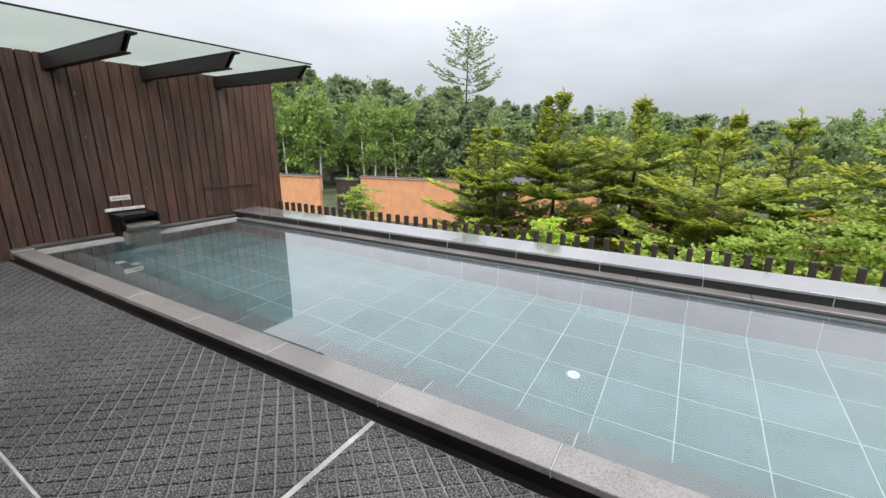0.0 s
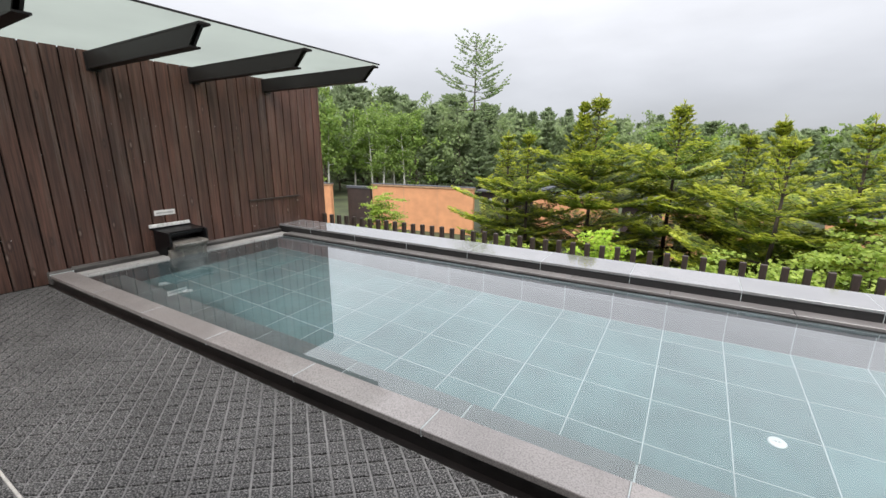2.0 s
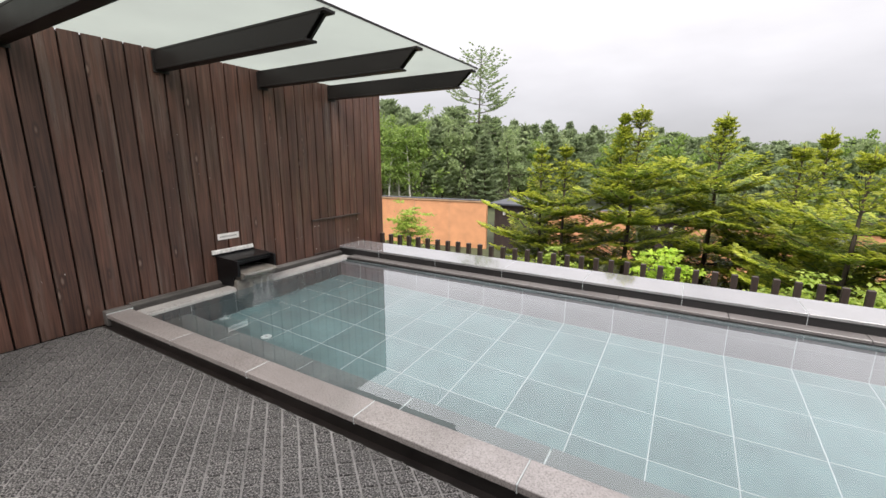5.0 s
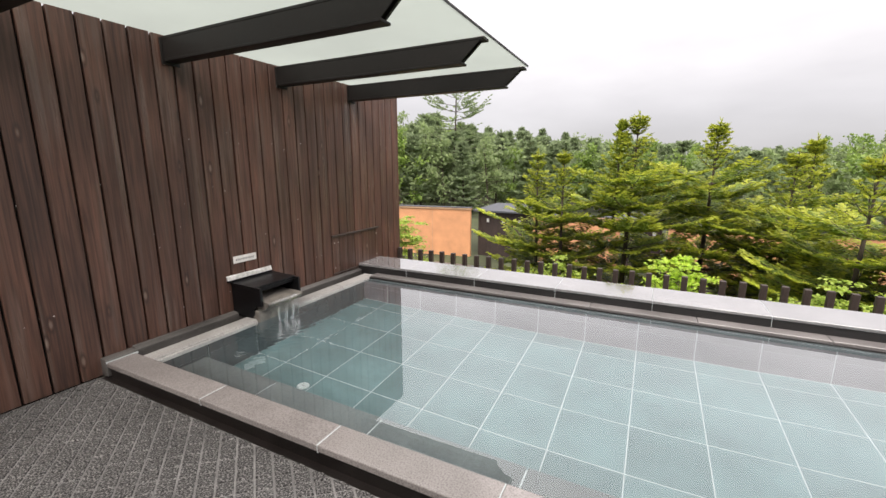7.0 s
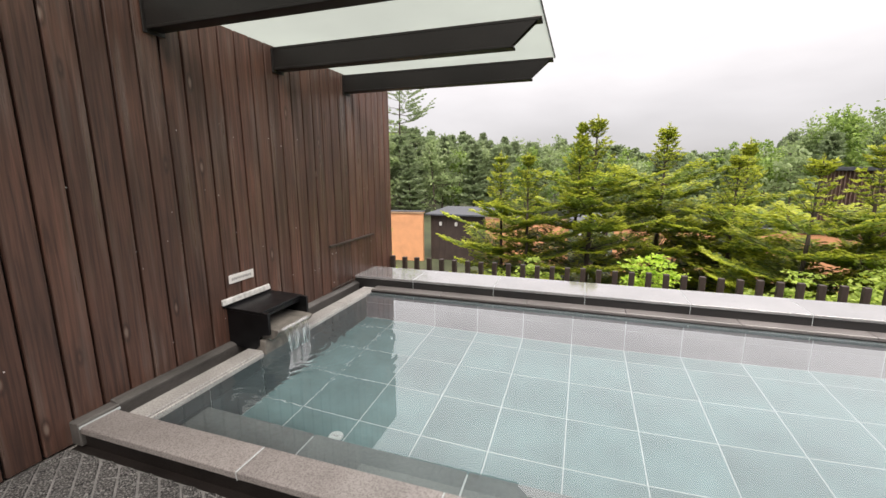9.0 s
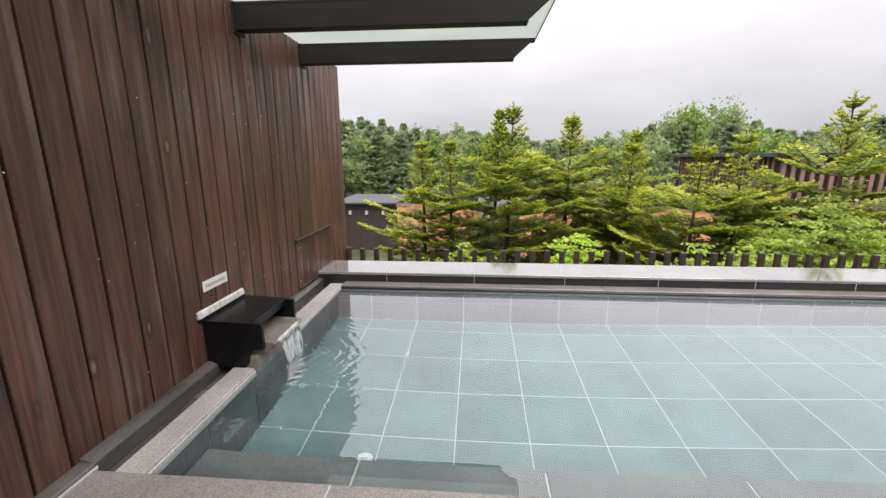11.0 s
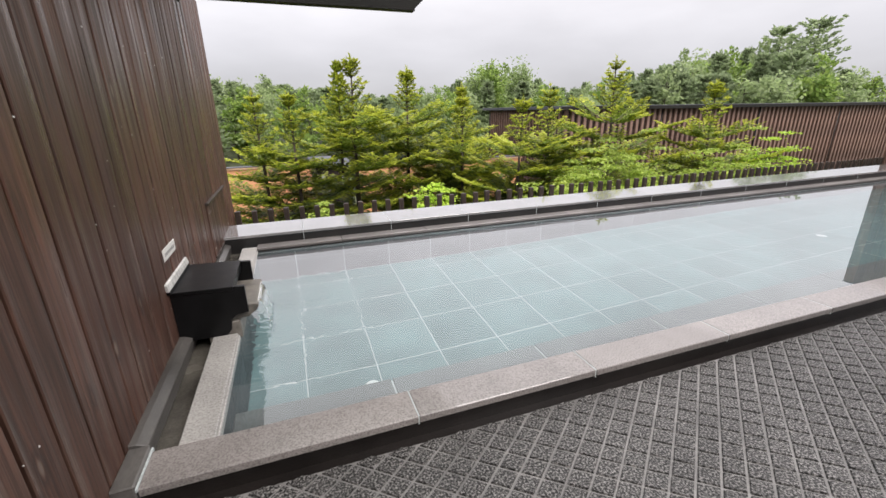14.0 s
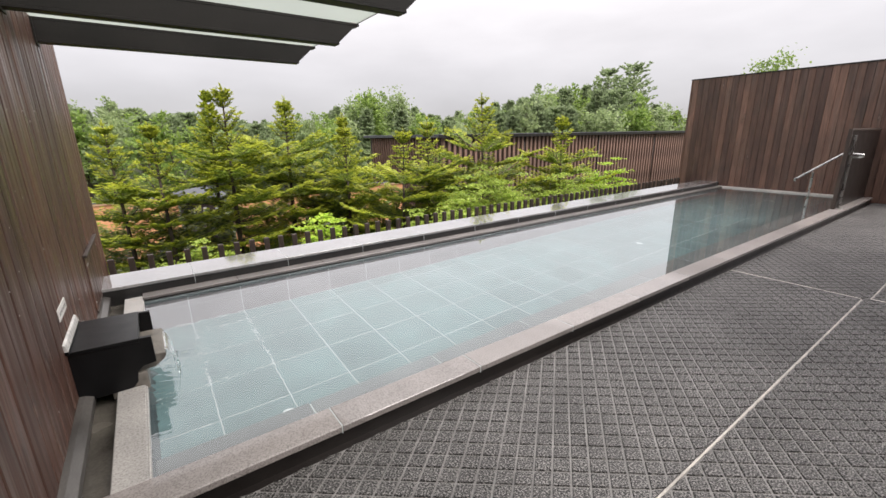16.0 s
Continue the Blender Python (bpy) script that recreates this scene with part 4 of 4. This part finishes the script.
def conifer(seed, H, R, grain, base=0.15, whorl=0.32, per=6, droop=0.0, lift=0.45, power=0.75, tip_share=0.30, thin=1.0, flat=0.25, trunk_r=None, spire=0.0, jit=0.45):
    """Corners and material numbers of a conifer: trunk, whorled limbs, side shoots and needled twigs."""
    rng = np.random.default_rng(seed)
    lean = rng.uniform(-0.03, 0.03, 2)
    tr = trunk_r or 0.016 * H
    wood = [tube_quads([(lean[0] * z, lean[1] * z, z) for z in np.linspace(-0.2, H, 8)], tr, 0.012 * grain / 0.1, 6)]
    quads, mats = [], []
    z = base * H
    while z < H * (0.965 if spire else 0.985):
        f = (z - base * H) / (H * (1 - base))
        n = max(3, int(per * (1 - 0.35 * f)))
        a0 = rng.uniform(0, 6.28)
        for k in range(n):
            ang = a0 + 6.2832 * k / n + rng.uniform(-0.35, 0.35)
            ln = R * max(0.06, (1 - f) ** power) * (rng.uniform(0.5, 1.2) if spire else rng.uniform(0.6, 1.12))
            if spire and f > spire:
                ln = R * (0.035 + 0.19 * (1 - f) / (1 - spire)) * rng.uniform(0.75, 1.1)
            if f < 0.25:
                ln *= 0.72 + f
            up = lift * (0.15 + 1.1 * f) - droop * (1 - f) + rng.uniform(-0.12, 0.12) * (0.6 if spire else 1.0) + (0.5 if spire and f > spire else 0.0)
            out = np.array((math.cos(ang), math.sin(ang), 0.0))
            m = max(4, int(ln / (grain * 1.1)))
            s = np.linspace(0, 1, m + 1)
            zz = z + ln * (up * s + ((0.08 if spire and f < spire else 0.22) + 0.1 * rng.random()) * s ** 2.4 - (0.06 if spire else 0.16) * s * (1 - f))
            pts = np.column_stack((lean[0] * z + out[0] * ln * s, lean[1] * z + out[1] * ln * s, zz))
            wood.append(tube_quads(pts[:: max(1, m // 4)], tr * (0.2 if spire else 0.28) * (1 - 0.6 * f), tr * 0.05, 4))
            t = unit(np.gradient(pts, axis=0))
            lat = unit(np.cross(t, (0, 0, 1.0)))
            start = max(1, int(m * 0.18 * thin))
            for i in range(start, m + 1):
                rem = (1 - s[i]) * ln
                for sg in (-1, 1):
                    if rng.random() > 0.92 / max(1.0, thin):
                        continue
                    sl = min(0.34 * ln if spire else 0.42 * ln, 0.12 * ln + rem * 0.5 + grain) * rng.uniform(0.65, 1.1) * (0.42 if spire and f > spire else 1.0)
                    d = unit(t[i] * 0.75 + sg * lat[i] * 0.8 + np.array((0, 0, rng.uniform(-0.10, flat))))
                    q = max(2, int(sl / (grain * 0.85)))
                    u = np.linspace(0.12, 1, q)
                    b = pts[i] + d * (sl * u)[:, None]
                    b[:, 2] += 0.10 * sl * u ** 2
                    side = unit(np.cross(d, (0, 0, 1.0)))
                    upn = np.cross(side, d)
                    for s2 in (-1, 0, 1):
                        al = unit(d * (0.8 if s2 else 1.0) + s2 * side * 0.75 + rng.normal(0, 0.16, (q, 3)))
                        L = grain * rng.uniform(1.05, 1.75, q) * (1.0 - 0.25 * u * abs(s2))
                        W = grain * (rng.uniform(0.36, 0.56, q) if spire else rng.uniform(0.29, 0.46, q)) * (0.6 if spire and f > spire else 1.0)
                        sd = unit(np.cross(al, upn) + rng.normal(0, jit, (q, 3)))
                        quads.append(blades(b, al, sd, L, W))
                        young = (u > 0.72) | (s[i] > 0.86)
                        mats.append(np.where(young & (rng.random(q) < tip_share * (1.7 if f > 0.2 else 1.0)), 2, 1))
                        if s2 == 0:
                            quads.append(blades(b, al, unit(np.cross(al, side) + rng.normal(0, 0.2, (q, 3))), L, W * (0.4 if spire else 0.8)))
                            mats.append(np.where(young & (rng.random(q) < tip_share), 2, 1))
        z += whorl * (1 - 0.45 * f) * rng.uniform(0.75, 1.2) * (1 if f < 0.9 else 0.5) * (0.85 if spire and f > spire else 1.0)
    top = np.array((lean[0] * H, lean[1] * H, H))
    n = 26 if spire else 14
    al = unit(np.column_stack((rng.normal(0, 0.4, n), rng.normal(0, 0.4, n), np.full(n, 1.0))))
    quads.append(blades(top[None] - np.column_stack((np.zeros((n, 2)), rng.uniform(0, 6.0 if spire else 3.2, n) * grain)), al, unit(np.cross(al, rng.normal(0, 1, (n, 3)))), np.full(n, grain * 1.6), np.full(n, grain * 0.15)))
    mats.append(np.full(n, 2))
    w = np.concatenate(wood)
    return np.concatenate((w, np.concatenate(quads))), np.concatenate((np.zeros(len(w), int), np.concatenate(mats)))


def broadleaf(seed, H, R, leaf, count, bare=0.25, trunk_r=0.1, stems=1, open_=0.5, level=0.6, lump=24):
    """Corners and material numbers of a broadleaved tree: leaning stems, limbs, and leaves in loose clumps."""
    rng = np.random.default_rng(seed)
    wood, quads = [], []
    for sidx in range(stems):
        off = rng.uniform(-0.3, 0.3, 2) * (stems > 1)
        bend = rng.uniform(-0.10, 0.10, 2) * H
        zs = np.linspace(-0.2, H * 0.93, 7)
        spine = np.column_stack((off[0] + bend[0] * np.abs(zs / H) ** 1.5, off[1] + bend[1] * np.abs(zs / H) ** 1.5, zs))
        wood.append(tube_quads(spine, trunk_r, trunk_r * 0.15, 6))
        limbs = int(16 * (0.7 + 0.6 * rng.random()))
        for k in range(limbs):
            f = bare + (1 - bare) * (k + rng.random()) / limbs
            p = np.array([np.interp(f * H * 0.93, zs, spine[:, c]) for c in range(3)])
            ang = rng.uniform(0, 6.28)
            prof = math.sin(math.pi * min(1, 0.18 + 0.82 * (f - bare) / (1 - bare)) ** 0.8) ** 0.7
            ln = R * max(0.22, prof) * rng.uniform(0.65, 1.1)
            d = unit(np.array((math.cos(ang), math.sin(ang), rng.uniform(0.15, 0.75))))
            s = np.linspace(0, 1, 5)
            pts = p + d * (ln * s)[:, None] + np.column_stack((np.zeros(5), np.zeros(5), -0.18 * ln * s ** 2))
            wood.append(tube_quads(pts, trunk_r * 0.35, trunk_r * 0.06, 4))
            m = int(count / limbs / stems)
            clumps = max(3, m // lump)
            cs = rng.uniform(0.25, 1.08, clumps)
            cp = p + d * (ln * cs)[:, None] + rng.normal(0, 0.20 * R * open_ + 0.1, (clumps, 3))
            which = rng.integers(0, clumps, m)
            spread = (0.10 * R + 0.08) * (24 / lump) ** 0.25 * rng.uniform(0.6, 1.3, clumps)
            b = cp[which] + rng.normal(0, 1, (m, 3)) * spread[which][:, None] * (1, 1, level)
            al = unit(rng.normal(0, 1, (m, 3)) * (1, 1, min(1.0, level * 1.6)) + (0, 0, -0.15))
            sd = unit(np.cross(al, rng.normal(0, 1, (m, 3)) + (0, 0, 1.5)))
            quads.append(blades(b, al, sd, leaf * rng.uniform(0.7, 1.35, m), leaf * rng.uniform(0.28, 0.45, m)))
    w, q = np.concatenate(wood), np.concatenate(quads)
    return np.concatenate((w, q)), np.concatenate((np.zeros(len(w), int), np.ones(len(q), int)))


def corners_mesh(name, c, idx, mats):
    n = len(c)
    return big_mesh(name, c.reshape(-1, 3), np.arange(4 * n).reshape(n, 4), mats, idx)


def tree(name, shape, at, mats, label, category="tree", group="", turn=0.0, scale=1.0):
    """A tree as a thing with its trunk and its crown as parts."""
    c, idx = shape
    ob = thing(name, label, category, at, group)
    ob.rotation_euler, ob.scale = (0, 0, turn), (scale,) * 3
    new("trunk", corners_mesh("trunk", c[idx == 0], None, mats[:1])).parent = ob
    k = idx > 0
    new("crown", corners_mesh("crown", c[k], idx[k] - 1, mats[1:])).parent = ob
    return ob


FIRM = [BARK, NEEDLE, NEEDLE_TIP]
FIR_LABEL = "young fir with flat tiers of yellow-green new growth"
FG = "firs behind the fence"
firs = (
    # x, y, top z, spread, seed, twig size, share of new growth
    (-7.55, 16.6, 2.15, 2.1, 11, 0.105, 0.25), (-6.5, 15.7, 2.1, 2.0, 12, 0.105, 0.30), (-4.56, 16.6, 3.35, 2.7, 13, 0.105, 0.34),
    (-2.0, 18.7, 3.15, 2.5, 14, 0.115, 0.36), (0.1, 17.3, 2.05, 2.6, 15, 0.11, 0.55), (1.35, 20.5, 2.65, 2.0, 16, 0.12, 0.25),
    (0.55, 13.6, 1.85, 2.2, 17, 0.10, 0.42), (2.2, 14.0, 2.25, 2.3, 18, 0.10, 0.36), (5.05, 14.0, 3.25, 2.7, 19, 0.10, 0.34),
    (7.6, 12.0, 2.3, 2.3, 20, 0.095, 0.34))
for x, y, top, R, seed, grain, tips in firs:
    H = top - GROUND_Z
    tree("fir_tree", conifer(seed, H, R * 1.2, grain * 1.0, 0.15, 0.74, 10, 0.0, 0.22, 0.42, min(0.95, tips * 2.4), 1.0, 0.03, None, 0.72, 0.20), (x, y, GROUND_Z), FIRM, FIR_LABEL, "fir tree", FG)
tree("fir_tree", conifer(31, 3.6, 0.75, 0.10, 0.02, 0.30, 5, 0.0, 0.8, 0.8, 0.5), (-4.95, 16.75, -0.5), FIRM, "second leader of a forked young fir", "fir tree", FG)

SH = "bright green maple sapling with fine airy leaves"
SHG = "saplings behind the fence"
for x, y, top, R, seed, bright in ((-3.0, 11.6, -0.55, 0.9, 41, 1), (1.9, 11.0, 0.35, 1.5, 42, 0), (3.4, 10.8, 0.35, 1.4, 43, 0), (-12.0, 14.2, -0.2, 1.0, 44, 0),
                                   (8.2, 10.2, 0.35, 1.3, 45, 1), (0.9, 10.4, -0.25, 0.9, 46, 0), (-0.6, 10.9, -0.75, 0.8, 47, 0), (5.4, 10.4, 0.35, 1.3, 48, 0), (-6.4, 12.3, -1.3, 1.0, 49, 0)):
    H = top - GROUND_Z
    tree("sapling", broadleaf(seed, H, R, 0.095, 7500, 0.42, 0.03, 3, 1.0, 0.16, 60), (x, y, GROUND_Z), [BARK, LEAF_BRIGHT if bright else LEAF_SAP], SH if bright else "light green feathery-leaved sapling", "sapling", SHG)


def at_az(deg, d):
    x, y = -4 + d * math.sin(radians(deg)), 0.8 + d * math.cos(radians(deg))
    return x, y, ground_z(d)


SIL = ((-65, 0.12), (-50, 0.14), (-44, 0.16), (-38, 0.135), (-33, 0.115), (-28, 0.12), (-20, 0.092), (-8, 0.072), (0, 0.064), (8, 0.036), (14, 0.04), (19, 0.052), (24, 0.092), (28, 0.09), (33, 0.045), (38, 0.055), (43, 0.082), (47, 0.10), (52, 0.108), (58, 0.105), (61, 0.06), (66, 0.03), (75, 0.03))


def sil(deg):
    return float(np.interp(deg, [a for a, _ in SIL], [b for _, b in SIL]))


x, y, z = at_az(-25.0, 68)
tree("larch_tree", conifer(51, 15.6 - z + 2.0, 7.3, 0.36, 0.22, 1.5, 5, 0.10, 0.22, 0.38, 0.35, 2.0, 0.2, 0.26, 0.0, 1.0), (x, y, z), [BARK, LARCH, LARCH], "tall sparse larch rising over the woods", "larch")
for deg, d, top, seed in ((58.5, 100, 0.135, 52), (55.8, 96, 0.125, 53)):
    x, y, z = at_az(deg, d)
    tree("pine_tree", conifer(seed, 1.55 + top * d - z, 4.6, 0.6, 0.35, 1.5, 6, -0.1, 0.12, 0.35, 0.2, 1.3, 0.3, 0.3, 0.0, 1.0), (x, y, z), [BARK, PINE_HAZE, PINE_HAZE], "tall dark pine standing above the ridge", "pine")
for k, (deg, d, el) in enumerate(((-46.5, 60, 0.115), (-44.5, 58, 0.108), (-41, 62, 0.09), (-38.5, 58, 0.095), (-35.5, 60, 0.10), (-34, 57, 0.085), (-32, 60, 0.098), (-49, 61, 0.12), (-30, 62, 0.07), (-37, 56, 0.07))):
    x, y, z = at_az(deg, d)
    tree("birch_tree", broadleaf(60 + k, 1.55 + el * d - z, 2.5, 0.30, 2300, 0.32, 0.15, 1, 0.6), (x, y, z), [BIRCHBARK, LEAF], "slender birch with white trunk and light green leaves", "birch", "birches at the wood's edge")
for k, (deg, d, el) in enumerate(((25, 66, 0.10), (27.5, 70, 0.098), (22.5, 68, 0.078))):
    x, y, z = at_az(deg, d)
    tree("broadleaf_tree", broadleaf(80 + k, 1.55 + el * d - z, 3.8, 0.36, 3600, 0.25, 0.2, 1, 0.6), (x, y, z), [BARK, LEAF_HAZE if k else LEAF], "round-crowned broadleaved tree before the ridge", "tree", "trees on the ridge")
tree("broadleaf_tree", broadleaf(90, 13.2, 3.4, 0.22, 4200, 0.3, 0.16, 1, 0.6), (36.2, 14.0, GROUND_Z), [BARK, LEAF], "light green tree behind the screen wall", "tree")

# far woods: many trees in one mesh
rng = np.random.default_rng(5)
kinds = [(broadleaf(100 + k, 10, 3.0 + 0.4 * k, 0.48, 1150, 0.12, 0.16, 1, 0.7), 0) for k in range(3)]
kinds += [(conifer(110 + k, 10, 2.0 + 0.3 * k, 0.47, 0.10, 0.75, 6, 0.15, 0.18, 0.75, 0.2, 1.0, 0.2, 0.16, 0.0, 1.2), 1) for k in range(2)]
kinds += [(conifer(115, 10, 2.6, 0.48, 0.3, 0.9, 6, -0.1, 0.15, 0.4, 0.2, 1.1, 0.3, 0.16, 0.0, 1.2), 1)]
cs, ids = [], []
for d, n, share in ((62, 70, 0.72), (78, 80, 0.88), (98, 90, 0.97), (124, 80, 1.0)):
    for k in range(n):
        deg = -66 + 140 * (k + rng.random()) / n
        dd = d * rng.uniform(0.93, 1.07)
        x, y, z = at_az(deg, dd)
        top = 1.55 + sil(deg) * dd * share * rng.uniform(0.72, 1.03)
        if deg > 62 and d < 90:
            continue
        con = rng.random() < (0.72 if deg < 12 and d > 70 else (0.25 if deg < 12 else 0.35))
        (c, idx), kind = kinds[rng.integers(3, 6) if con else rng.integers(0, 3)]
        sz = max(5.0, top - z) / 10
        a = rng.uniform(0, 6.28)
        rot = np.array(((math.cos(a), -math.sin(a), 0), (math.sin(a), math.cos(a), 0), (0, 0, 1))) * sz
        rot[:2] *= min(1.15, 1.0 / sz ** 0.35)
        cs.append(c @ rot.T + (x, y, z))
        ids.append(np.where(idx == 0, 0, (1 if rng.random() < 0.45 else 2) if kind == 0 else 3))
woods = new("far_woods", corners_mesh("far_woods", np.concatenate(cs), np.concatenate(ids), [BARK, LEAF, LEAF_HAZE, PINE_HAZE]))
tagged(woods, "mixed green woods of broadleaved trees and conifers on the slope", "woods", kind="stuff")
